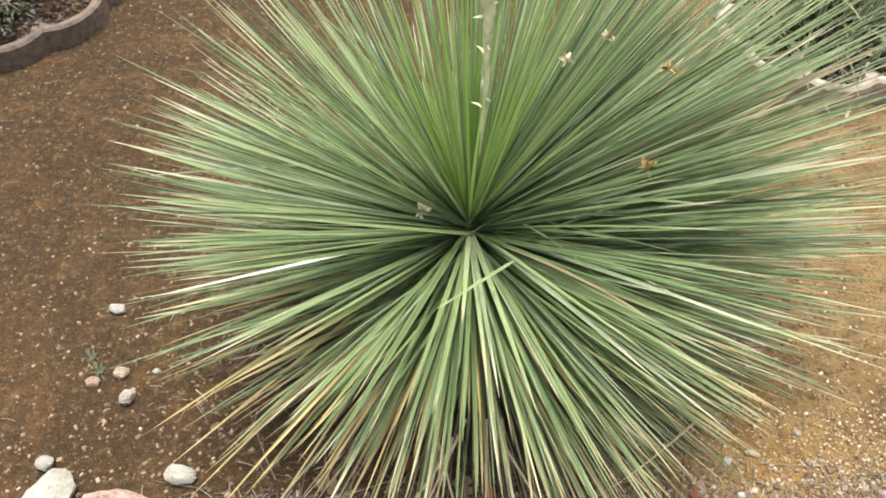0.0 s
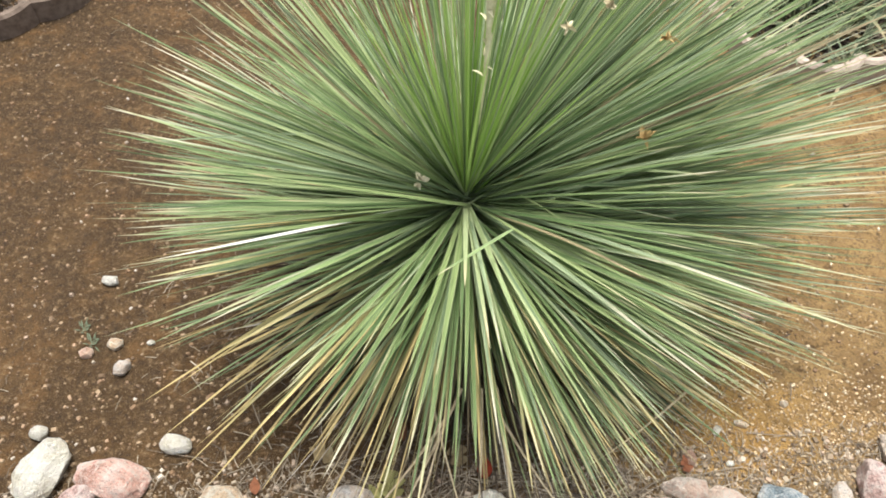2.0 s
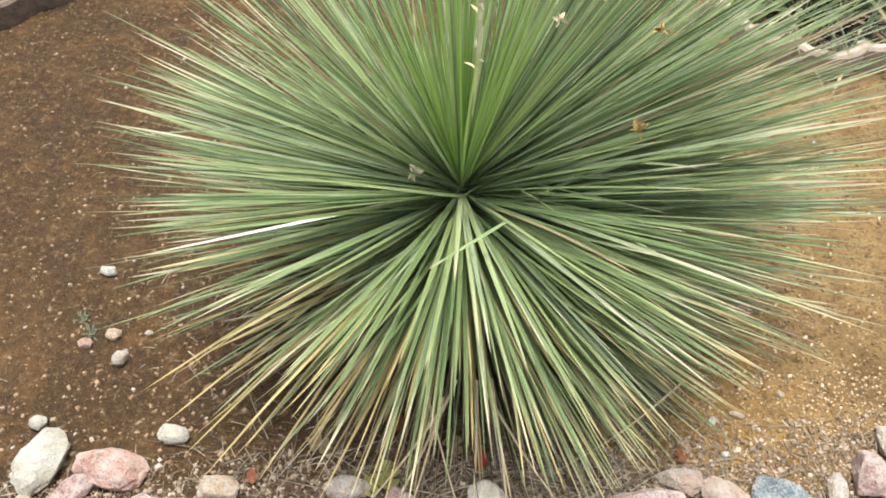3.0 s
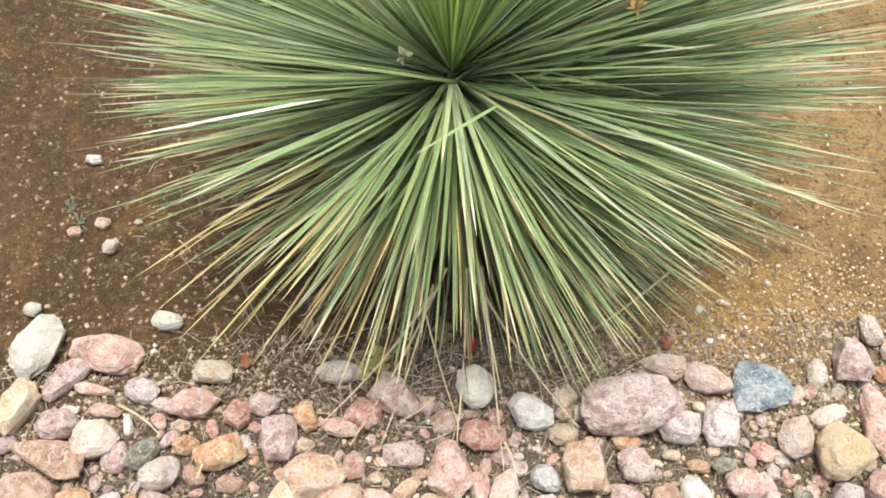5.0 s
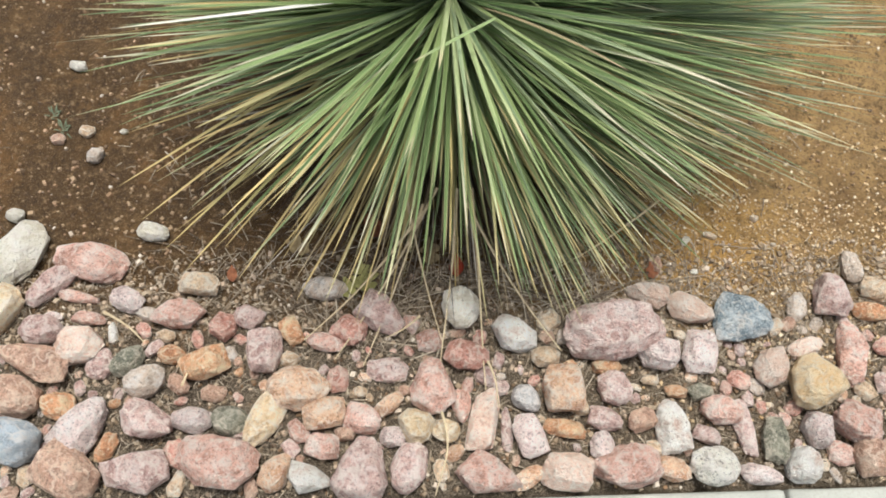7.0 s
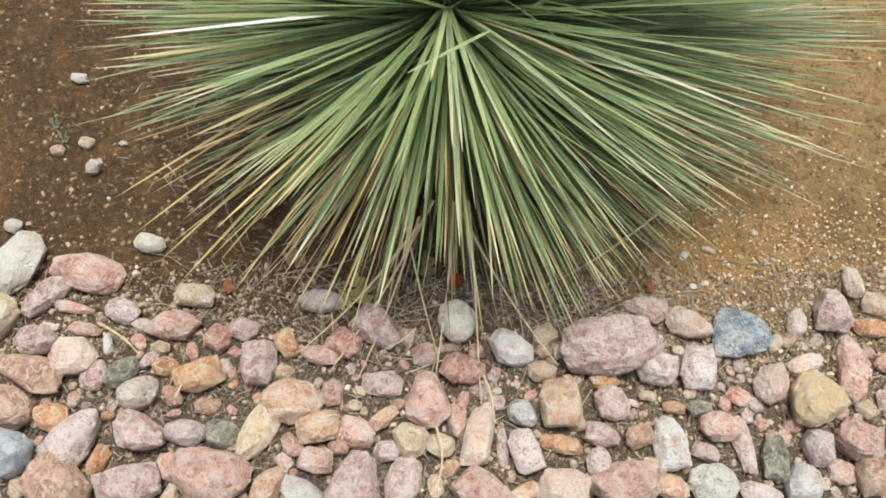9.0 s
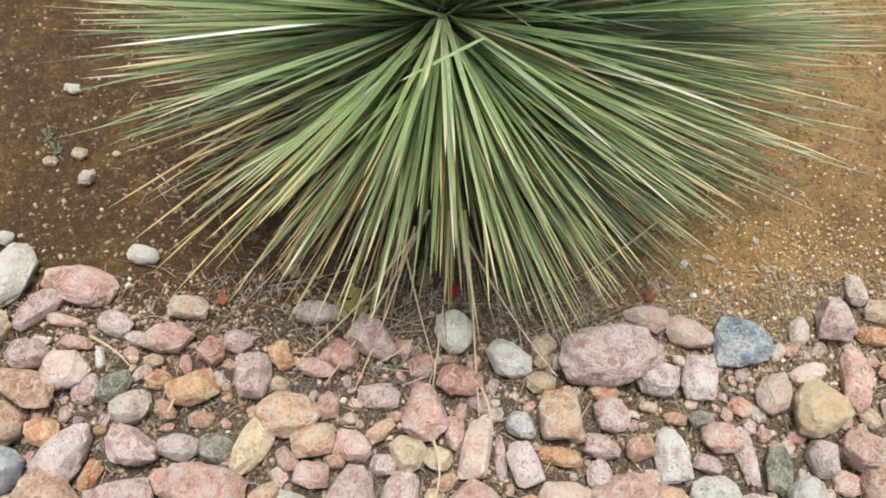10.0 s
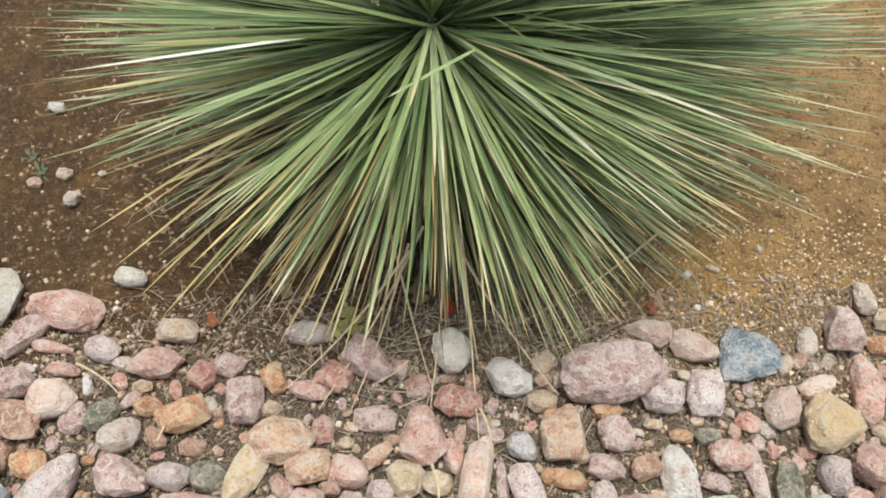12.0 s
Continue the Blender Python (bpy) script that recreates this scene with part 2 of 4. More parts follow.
GRIT = mixed_material("grit", [(0.0, (0.2, 0.13, 0.07)), (0.35, (0.28, 0.19, 0.105)), (0.65, (0.36, 0.25, 0.145)), (0.88, (0.36, 0.22, 0.13)), (0.96, (0.42, 0.36, 0.28)), (1.0, (0.6, 0.53, 0.44))])
GRIT_GREY = mixed_material("grey_grit", [(0.0, (0.16, 0.115, 0.07)), (0.35, (0.3, 0.225, 0.145)), (0.65, (0.4, 0.33, 0.235)), (0.85, (0.48, 0.35, 0.25)), (1.0, (0.68, 0.61, 0.5))])
GRIT_WARM = mixed_material("tan_grit", [(0.0, (0.3, 0.19, 0.08)), (0.4, (0.46, 0.31, 0.15)), (0.75, (0.6, 0.45, 0.26)), (1.0, (0.75, 0.64, 0.46))])
STRAW = mixed_material("straw", [(0.0, (0.08, 0.062, 0.045)), (0.4, (0.2, 0.16, 0.115)), (0.8, (0.36, 0.3, 0.215)), (1.0, (0.56, 0.49, 0.38))])
CRUMB = mixed_material("soil_crumbs", [(0.0, (0.1, 0.06, 0.03)), (0.5, (0.17, 0.1, 0.05)), (1.0, (0.24, 0.14, 0.07))])


def leaf_material(name, base, dark, light, tip, tip_from, joined, rough=0.5, edge=0.5, green_foot=False):
    """A fibrous blade: streaks along it, pale margins, a dried tip. The texture map runs across (x) and along (y) the blade."""
    m, nt, bs = nodes_of(name)
    uv = nt.nodes.new("ShaderNodeUVMap").outputs[0]
    sep = nt.nodes.new("ShaderNodeSeparateXYZ")
    nt.links.new(uv, sep.inputs[0])
    across, along = sep.outputs[0], sep.outputs[1]
    rnd = rnd_of(nt, joined)
    stretch = nt.nodes.new("ShaderNodeCombineXYZ")
    nt.links.new(calc(nt, "MULTIPLY", across, 5.0), stretch.inputs[0])
    nt.links.new(calc(nt, "MULTIPLY", along, 3.0), stretch.inputs[1])
    nt.links.new(calc(nt, "MULTIPLY", rnd, 57.0), stretch.inputs[2])
    streak = grain(nt, stretch.outputs[0], 2.2, 4, 0.6)
    col = ramp(nt, rnd, [(0.0, dark), (0.45, base), (1.0, light)])
    col = blend(nt, ramp(nt, streak, [(0.38, (0.65, 0.65, 0.65)), (0.55, (0, 0, 0))]), col, dark)
    col = blend(nt, ramp(nt, streak, [(0.55, (0, 0, 0)), (0.75, (0.5, 0.5, 0.5))]), col, light)
    if green_foot:
        col = blend(nt, ramp(nt, along, [(0.22, (1, 1, 1)), (0.52, (0, 0, 0))]), col, (0.185, 0.25, 0.092))
    rim = calc(nt, "ABSOLUTE", calc(nt, "SUBTRACT", across, 0.5))
    col = blend(nt, calc(nt, "MULTIPLY", ramp(nt, rim, [(0.34, (0, 0, 0)), (0.46, (1, 1, 1))]), edge), col, (0.44, 0.48, 0.26))
    shift = calc(nt, "ADD", along, calc(nt, "MULTIPLY", calc(nt, "SUBTRACT", grain(nt, stretch.outputs[0], 0.7, 2), 0.5), 0.35))
    shift = calc(nt, "ADD", shift, calc(nt, "MULTIPLY", calc(nt, "SUBTRACT", rnd, 0.5), 0.25))
    col = blend(nt, ramp(nt, shift, [(tip_from, (0, 0, 0)), (min(1.0, tip_from + 0.28), (0.85, 0.85, 0.85))]), col, tip)
    dry = put(nt, "ShaderNodeHueSaturation", Saturation=0.94, Value=1.2)
    nt.links.new(col, dry.inputs["Color"])
    col = dry.outputs[0]
    nt.links.new(col, bs.inputs["Base Color"])
    bs.inputs["Roughness"].default_value = rough
    bs.inputs["Specular IOR Level"].default_value = 0.5
    bumped(nt, bs, streak, 0.35, 0.002)
    # some light passes through the blade
    glow = put(nt, "ShaderNodeBsdfTranslucent")
    nt.links.new(col, glow.inputs["Color"])
    both = put(nt, "ShaderNodeMixShader", Fac=0.18)
    nt.links.new(bs.outputs[0], both.inputs[1])
    nt.links.new(glow.outputs[0], both.inputs[2])
    nt.links.new(both.outputs[0], nt.nodes["Material Output"].inputs["Surface"])
    return m


LEAF = {}
for _j in (False, True):
    LEAF["green", _j] = leaf_material("green_blade", (0.145, 0.232, 0.08), (0.042, 0.08, 0.027), (0.265, 0.36, 0.14), (0.44, 0.39, 0.24), 0.92, _j, 0.42, 0.4)
    LEAF["blue", _j] = leaf_material("grey_green_blade", (0.18, 0.25, 0.13), (0.07, 0.11, 0.05), (0.31, 0.385, 0.225), (0.53, 0.48, 0.35), 0.86, _j, 0.42, 0.5)
    LEAF["fresh", _j] = leaf_material("bright_green_blade", (0.215, 0.29, 0.105), (0.095, 0.15, 0.048), (0.33, 0.4, 0.17), (0.46, 0.41, 0.25), 0.9, _j, 0.42, 0.4)
    LEAF["pale", _j] = leaf_material("pale_green_blade", (0.26, 0.33, 0.145), (0.16, 0.22, 0.085), (0.37, 0.43, 0.22), (0.5, 0.43, 0.26), 0.86, _j, 0.5, 0.5)
    LEAF["yellow", _j] = leaf_material("straw_ended_blade", (0.4, 0.34, 0.12), (0.24, 0.22, 0.07), (0.53, 0.45, 0.2), (0.53, 0.4, 0.16), 0.55, _j, 0.5, 0.25, True)
    LEAF["dry", _j] = leaf_material("dry_blade", (0.33, 0.275, 0.145), (0.18, 0.14, 0.075), (0.48, 0.41, 0.25), (0.42, 0.33, 0.19), 0.6, _j, 0.75, 0.15)
    # white stands for light caught on a green leaf, put into its colour
    LEAF["white", _j] = leaf_material("lit_white_blade", (0.7, 0.7, 0.66), (0.52, 0.53, 0.48), (0.83, 0.83, 0.8), (0.5, 0.5, 0.36), 0.85, _j, 0.45, 0.3)
    LEAF["tanned", _j] = leaf_material("tan_ended_blade", (0.2, 0.245, 0.085), (0.085, 0.115, 0.038), (0.31, 0.34, 0.13), (0.5, 0.42, 0.2), 0.55, _j, 0.5, 0.3, True)
    LEAF["dead", _j] = leaf_material("dead_grey_blade", (0.4, 0.36, 0.3), (0.2, 0.175, 0.14), (0.6, 0.56, 0.5), (0.45, 0.41, 0.35), 0.6, _j, 0.8, 0.1)
    # dead leaves, their brown darkened to carry the shade under the rosette
    LEAF["shaded_dead", _j] = leaf_material("shade_brown_blade", (0.06, 0.042, 0.028), (0.025, 0.018, 0.013), (0.12, 0.085, 0.055), (0.09, 0.06, 0.04), 0.6, _j, 0.85, 0.0)
    LEAF["core", _j] = leaf_material("young_blade", (0.27, 0.43, 0.07), (0.15, 0.28, 0.035), (0.39, 0.53, 0.14), (0.42, 0.46, 0.22), 0.88, _j, 0.42, 0.4)


# ---- building helpers ----
def mesh_of(name, verts, faces, mat, smooth=True, uvs=None):
    me = bpy.data.meshes.new(name)
    me.from_pydata(verts, [], faces)
    me.materials.append(mat)
    if smooth:
        me.polygons.foreach_set("use_smooth", [True] * len(me.polygons))
    if uvs is not None:
        lay = me.uv_layers.new(name="UVMap")
        idx = np.empty(len(me.loops), dtype=np.int32)
        me.loops.foreach_get("vertex_index", idx)
        lay.data.foreach_set("uv", np.asarray(uvs, dtype=np.float32)[idx].ravel())
    me.update()
    return me


def under(ob, parent):
    ob.parent = parent
    return ob


def part(name, bm, material, parent, label="", smooth=True):
    me = bpy.data.meshes.new(name)
    bm.to_mesh(me)
    bm.free()
    me.materials.append(material)
    if smooth:
        me.polygons.foreach_set("use_smooth", [True] * len(me.polygons))
    ob = under(new(name, me), parent)
    return tagged(ob, label) if label else ob


def relief(x, y):
    """Height of the bed's surface."""
    near = max(0.0, 1.0 - math.hypot(x, y - 0.9) / 6.0)
    z = 0.012 * noise.noise((x * 2.3, y * 2.3, 1.0)) + 0.006 * noise.noise((x * 9, y * 9, 4.0)) + 0.0025 * noise.noise((x * 34, y * 34, 7.0))
    mound = 0.03 * math.exp(-((x + 0.03) ** 2 + (y - 0.95) ** 2) / 0.09)
    return (z + mound) * near


# the kerb's inner edge: a line through KERB_A, turned by KERB_TURN
KERB_A, KERB_TURN = Vector((0.308, 0.112, 0.0)), 7.0
_ku = Vector((math.cos(radians(KERB_TURN)), math.sin(radians(KERB_TURN)), 0))
_kn = Vector((-_ku.y, _ku.x, 0))


def past_kerb(x, y):
    """Metres by which a place lies inside the bed, from the kerb's inner edge."""
    return (Vector((x, y, 0)) - KERB_A).dot(_kn)


def ground_height(x, y):
    s = past_kerb(x, y)
    if s < 0.0:
        return -0.06
    return relief(x, y) * min(1.0, s / 0.08) - 0.006 * max(0.0, 1 - s / 0.08)


# ---- ground ----
def graded(lo, hi, step, far):
    fine = list(np.arange(lo, hi + 1e-6, step))
    out, inn, d = [], [], step
    x = hi
    while x < far:
        d *= 1.5
        x += d
        out.append(x)
    x, d = lo, step
    while x > -far:
        d *= 1.5
        x -= d
        inn.append(x)
    return inn[::-1] + fine + out


def build_ground():
    xs, ys = graded(-1.8, 1.5, 0.014, 300), graded(-0.1, 2.5, 0.014, 300)
    verts = [(x, y, ground_height(x, y)) for y in ys for x in xs]
    n = len(xs)
    faces = [(j * n + i, j * n + i + 1, (j + 1) * n + i + 1, (j + 1) * n + i) for j in range(len(ys) - 1) for i in range(n - 1)]
    ob = new("ground", mesh_of("ground", verts, faces, SOIL))
    return tagged(ob, "gritty orange-brown garden soil with dark damp patches", "ground", kind="structure")


ground = build_ground()


def concrete_material():
    m, nt, bs = nodes_of("kerb_concrete")
    co = coords(nt)
    a, b = grain(nt, co, 5, 5, 0.65), grain(nt, co, 190, 3, 0.7)
    col = ramp(nt, a, [(0.3, (0.25, 0.26, 0.23)), (0.6, (0.33, 0.345, 0.305)), (0.75, (0.38, 0.39, 0.35))])
    col = blend(nt, ramp(nt, b, [(0.4, (0.35, 0.35, 0.35)), (0.52, (0, 0, 0))]), col, (0.25, 0.24, 0.21))
    nt.links.new(col, bs.inputs["Base Color"])
    bs.inputs["Roughness"].default_value = 0.85
    bumped(nt, bs, calc(nt, "ADD", b, a), 0.4, 0.003)
    return m


CONCRETE = concrete_material()


def bevelled_box(sx, sy, sz, r, seg=2):
    bm = bmesh.new()
    bmesh.ops.create_cube(bm, size=1)
    bmesh.ops.scale(bm, vec=(sx, sy, sz), verts=bm.verts)
    bmesh.ops.bevel(bm, geom=bm.edges[:], offset=r, segments=seg, affect="EDGES", profile=0.5)
    return bm


def build_kerb():
    kerb = new("kerb")
    kerb.matrix_world = Matrix.Translation(KERB_A) @ pose(0, 0, 0, 0, 0, KERB_TURN)
    tagged(kerb, "pale grey concrete kerb along the stone border, with a cracked joint", "kerb", kind="structure")
    joint = 0.376
    for k in range(-6, 6):
        x0, x1 = joint + 1.22 * k, joint + 1.22 * (k + 1)
        bm = bevelled_box(1.214, 0.15, 0.16, 0.008)
        bmesh.ops.subdivide_edges(bm, edges=[e for e in bm.edges if e.calc_length() > 0.5], cuts=40)
        for v in bm.verts:
            v.co += Vector((0, 1, 0.6)) * 0.0022 * noise.noise(v.co * 14 + Vector((k * 9, 0, 0)))
        ob = part("kerb_stone", bm, CONCRETE, kerb)
        ob.location = ((x0 + x1) / 2, -0.075, -0.068)
    return kerb


build_kerb()


def build_pavement():
    bm = bevelled_box(14, 6, 0.1, 0.01)
    me = bpy.data.meshes.new("pavement")
    bm.to_mesh(me)
    bm.free()
    me.materials.append(CONCRETE)
    ob = new("pavement", me)
    ob.matrix_world = Matrix.Translation(KERB_A) @ pose(0, 0, 0, 0, 0, KERB_TURN) @ pose(0, -3.16, -0.055)
    tagged(ob, "plain grey concrete pavement beside the kerb", "pavement", kind="structure")


build_pavement()


# ---- stones of the border ----
LABELS = {
    "pink": "rough pink granite cobble half sunk in soil", "salmon": "salmon-orange cobble with worn corners, half sunk in soil",
    "mauve": "dusky mauve cobble with pale grains, half sunk in soil", "red": "brick-red cobble with pale scuffs, lying in soil",
    "brown": "dull brown-pink cobble bedded in soil", "rust": "rust-orange worn cobble lying in grit",
    "ochre": "ochre-yellow cobble with darker stains in the border", "tan": "tan brown stone lying on gritty soil",
    "cream": "cream-white worn stone lying on soil", "white": "chalky white and pink cobble with sharp edges",
    "lilac": "speckled lilac-grey granite cobble in the border", "grey": "dull grey-brown stone lying on soil",
    "green": "dark green-grey rough stone bedded in debris", "slate": "smooth slate-grey stone with pale streaks",
    "peach": "pale peach stone with chipped edges, lying in soil", "buff": "large buff-yellow stone with brown streaks", "ice": "smooth pale blue-grey stone beside the kerb",
    "blue": "flat dark blue-grey speckled stone lying on soil", "speckled": "white granite cobble with black specks beside the kerb",
}
_rock_count = 0


def rock(kind, x, y, length, width, height, turn, worn=0.08, form="chip", taper=0.0, skew=0.0):
    """One broken, worn stone bedded about a third of its height into the soil: a chip, an egg or a block,
    narrowing towards its +x end by taper. Flat faces span corners set at random round its outline."""
    global _rock_count
    _rock_count += 1
    rg = random.Random(_rock_count * 7 + 3)
    big = max(length, width) > 0.045
    boxy, sides = {"chip": (2.6, rg.randint(5, 7)), "egg": (2.1, rg.randint(9, 11)), "block": (4.5, rg.randint(6, 8))}[form]
    bm = bmesh.new()
    start = rg.uniform(0, 2 * math.pi)
    for level, z, r in ((0, -0.9, 0.75), (1, -0.1, 1.0), (2, 0.35, 0.97), (3, 0.95, 0.7)):
        for k in range(sides):
            a = start + (k + rg.uniform(-0.3, 0.3) + 0.5 * (level == 3)) * 2 * math.pi / sides
            c, q = math.cos(a), math.sin(a)
            rr = r * rg.uniform(0.9, 1.04) / (abs(c) ** boxy + abs(q) ** boxy) ** (1 / boxy)
            if level == 3:
                rr *= rg.uniform(0.7, 1.15)
            px, py = rr * c, rr * q
            py *= 1 - taper * px
            bm.verts.new((px + skew * py, py, z + rg.uniform(-0.12, 0.12)))
    hull = bmesh.ops.convex_hull(bm, input=bm.verts[:])
    bmesh.ops.delete(bm, geom=list({v for v in hull["geom_interior"] + hull["geom_unused"] if isinstance(v, bmesh.types.BMVert)}), context="VERTS")
    bmesh.ops.recalc_face_normals(bm, faces=bm.faces[:])
    bmesh.ops.dissolve_limit(bm, angle_limit=radians(14), verts=bm.verts[:], edges=bm.edges[:])
    bmesh.ops.bevel(bm, geom=bm.edges[:], offset=(0.09 if form == "egg" else 0.045) + 0.05 * worn, segments=2, affect="EDGES", profile=0.5, clamp_overlap=True)
    bmesh.ops.triangulate(bm, faces=bm.faces[:])
    bmesh.ops.subdivide_edges(bm, edges=[e for e in bm.edges if e.calc_length() > 0.22], cuts=3 if big else 1, use_grid_fill=True)
    bmesh.ops.triangulate(bm, faces=bm.faces[:])
    half = [max(abs(v.co[i]) for v in bm.verts) for i in (0, 1)]
    tilt = rg.uniform(-0.12, 0.12), rg.uniform(-0.12, 0.12)
    seed = Vector((rg.uniform(0, 50), rg.uniform(0, 50), 0))
    for v in bm.verts:
        q = v.co.copy()
        q *= 1 + 0.06 * noise.noise(q * 1.7 + seed) + 0.05 * noise.noise(q * 3.7 + seed) + (0.035 * noise.noise(q * 8 + seed) if big else 0.0)
        v.co = (q.x / half[0] * length * 0.53, q.y / half[1] * width * 0.53, (q.z + tilt[0] * q.x + tilt[1] * q.y) * height * 0.62)
    me = bpy.data.meshes.new("cobble")
    bm.to_mesh(me)
    bm.free()
    me.materials.append(ROCK[kind])
    me.polygons.foreach_set("use_smooth", [True] * len(me.polygons))
    me.set_sharp_from_angle(angle=radians(26))
    ob = new("cobble" if big else "pebble", me)
    ob.matrix_world = pose(x, y, ground_height(x, y) + height * 0.36, 0, 0, turn)
    return tagged(ob, LABELS[kind], "stone", "border stones" if big else "loose pebbles")


rock("cream", -0.834, 0.470, 0.131, 0.088, 0.053, 57, form="block", skew=0.25)
rock("cream", -0.876, 0.552, 0.037, 0.030, 0.024, 0, worn=0.4)
rock("cream", -0.587, 0.543, 0.068, 0.038, 0.031, -6, worn=0.4, form="egg", taper=0.15)
rock("pink", -0.693, 0.465, 0.145, 0.075, 0.052, -6, form="egg", taper=-0.3)
rock("mauve", -0.760, 0.411, 0.110, 0.050, 0.036, 56, form="block", taper=-0.3)
rock("pink", -0.701, 0.393, 0.085, 0.024, 0.020, -6, form="egg", taper=0.4)
rock("tan", -0.471, 0.442, 0.081, 0.047, 0.039, 0, form="block")
rock("lilac", -0.602, 0.394, 0.064, 0.048, 0.040, -11, form="block", taper=0.2)
rock("pink", -0.497, 0.377, 0.098, 0.057, 0.048, -5, form="block", skew=0.3)
rock("ochre", -0.834, 0.344, 0.063, 0.100, 0.050, -18, form="block")
rock("mauve", -0.748, 0.318, 0.082, 0.060, 0.047, 0, form="egg")
rock("pink", -0.668, 0.351, 0.066, 0.026, 0.023, 0, form="block")
rock("peach", -0.666, 0.294, 0.089, 0.075, 0.056, 11, form="block", taper=0.1)
rock("brown", -0.743, 0.258, 0.136, 0.070, 0.050, -11, form="block", taper=-0.55)
rock("green", -0.572, 0.276, 0.066, 0.045, 0.039, 48, worn=0.7, form="egg")
rock("rust", -0.494, 0.297, 0.052, 0.037, 0.032, 0, form="egg", taper=0.2)
rock("rust", -0.427, 0.285, 0.091, 0.058, 0.050, 21, form="block", taper=-0.1)
rock("grey", -0.528, 0.241, 0.073, 0.057, 0.050, 32, worn=0.8, form="egg", taper=0.15)
rock("mauve", -0.622, 0.266, 0.049, 0.059, 0.030, 0, form="block")
rock("brown", -0.757, 0.186, 0.100, 0.074, 0.068, -11, form="egg")
rock("rust", -0.675, 0.179, 0.066, 0.051, 0.047, -11, form="egg", taper=-0.25)
rock("lilac", -0.624, 0.143, 0.122, 0.080, 0.058, 62, worn=0.5, form="egg", taper=0.3)
rock("ice", -0.732, 0.108, 0.100, 0.078, 0.074, -11, worn=0.9, form="egg")
rock("rust", -0.572, 0.114, 0.055, 0.031, 0.026, 76, form="block")
rock("mauve", -0.507, 0.169, 0.101, 0.067, 0.060, -11, form="block", taper=0.2, skew=-0.2)
rock("lilac", -0.430, 0.178, 0.075, 0.047, 0.042, -5, form="block", taper=-0.1)
rock("green", -0.357, 0.182, 0.067, 0.054, 0.047, 0, form="egg")
rock("ochre", -0.293, 0.190, 0.112, 0.060, 0.045, 66, form="egg", taper=-0.3)
rock("pink", -0.364, 0.107, 0.148, 0.086, 0.077, -5, form="block")
rock("mauve", -0.507, 0.076, 0.125, 0.075, 0.060, 5, form="block", taper=-0.4)
rock("brown", -0.622, 0.063, 0.120, 0.085, 0.081, -32, form="block", taper=0.2)
rock("salmon", -0.257, 0.100, 0.073, 0.051, 0.042, 65, form="egg", taper=0.3)
rock("mauve", -0.316, 0.319, 0.090, 0.071, 0.058, -72, form="block", taper=0.1)
rock("red", -0.404, 0.361, 0.052, 0.053, 0.040, -21, form="block")
rock("mauve", -0.360, 0.385, 0.061, 0.043, 0.035, -11, form="block")
rock("rust", -0.273, 0.365, 0.056, 0.039, 0.031, -61, form="block")
rock("salmon", -0.240, 0.253, 0.115, 0.080, 0.063, 0, worn=0.6, form="egg", taper=0.15)
rock("grey", -0.220, 0.457, 0.085, 0.044, 0.035, 5, form="egg")
rock("mauve", -0.101, 0.413, 0.100, 0.066, 0.053, -36, form="block", taper=0.3)
rock("red", -0.161, 0.376, 0.063, 0.055, 0.045, -21, form="block", skew=0.2)
rock("pink", -0.204, 0.349, 0.072, 0.037, 0.031, -5, form="egg")
rock("cream", 0.051, 0.442, 0.084, 0.072, 0.055, -71, worn=0.8, form="egg")
rock("white", 0.162, 0.400, 0.091, 0.067, 0.055, -10, form="block", skew=-0.2)
rock("red", 0.071, 0.349, 0.082, 0.056, 0.050, -5, form="block", taper=0.15)
rock("pink", 0.011, 0.282, 0.100, 0.084, 0.063, 100, worn=0.6, form="egg", taper=0.4)
rock("salmon", -0.184, 0.213, 0.078, 0.058, 0.048, 20, form="block")
rock("pink", -0.113, 0.209, 0.069, 0.053, 0.044, -10, form="block", taper=0.2)
rock("salmon", -0.067, 0.242, 0.061, 0.032, 0.026, 32, form="block")
rock("ochre", -0.012, 0.204, 0.063, 0.065, 0.048, -90, form="block", taper=0.3)
rock("ochre", 0.044, 0.204, 0.053, 0.043, 0.035, 0, form="egg")
rock("pink", 0.070, 0.252, 0.062, 0.036, 0.027, -80, form="egg", taper=0.4)
rock("peach", 0.114, 0.231, 0.115, 0.053, 0.044, 82, form="block", taper=0.2)
rock("mauve", 0.158, 0.218, 0.080, 0.021, 0.016, -82, form="egg", taper=-0.2)
rock("slate", 0.193, 0.278, 0.059, 0.047, 0.039, -41, form="egg", taper=0.2)
rock("lilac", 0.200, 0.210, 0.080, 0.055, 0.044, -65, form="block", taper=-0.1)
rock("salmon", 0.263, 0.304, 0.095, 0.081, 0.061, 85, form="block")
rock("rust", 0.268, 0.230, 0.079, 0.034, 0.029, -5, form="block")
rock("pink", -0.179, 0.152, 0.063, 0.046, 0.039, 0, form="block")
rock("mauve", -0.101, 0.117, 0.112, 0.096, 0.077, 90, form="block", taper=0.35)
rock("mauve", -0.017, 0.130, 0.088, 0.065, 0.052, 75, form="egg")
rock("white", -0.197, 0.095, 0.078, 0.055, 0.047, 0, form="block", taper=0.4)
rock("pink", 0.130, 0.132, 0.120, 0.075, 0.052, -10, form="block", taper=0.55)
rock("salmon", 0.204, 0.134, 0.069, 0.033, 0.027, 38, form="egg")
rock("peach", 0.274, 0.149, 0.091, 0.069, 0.060, 0, form="block")
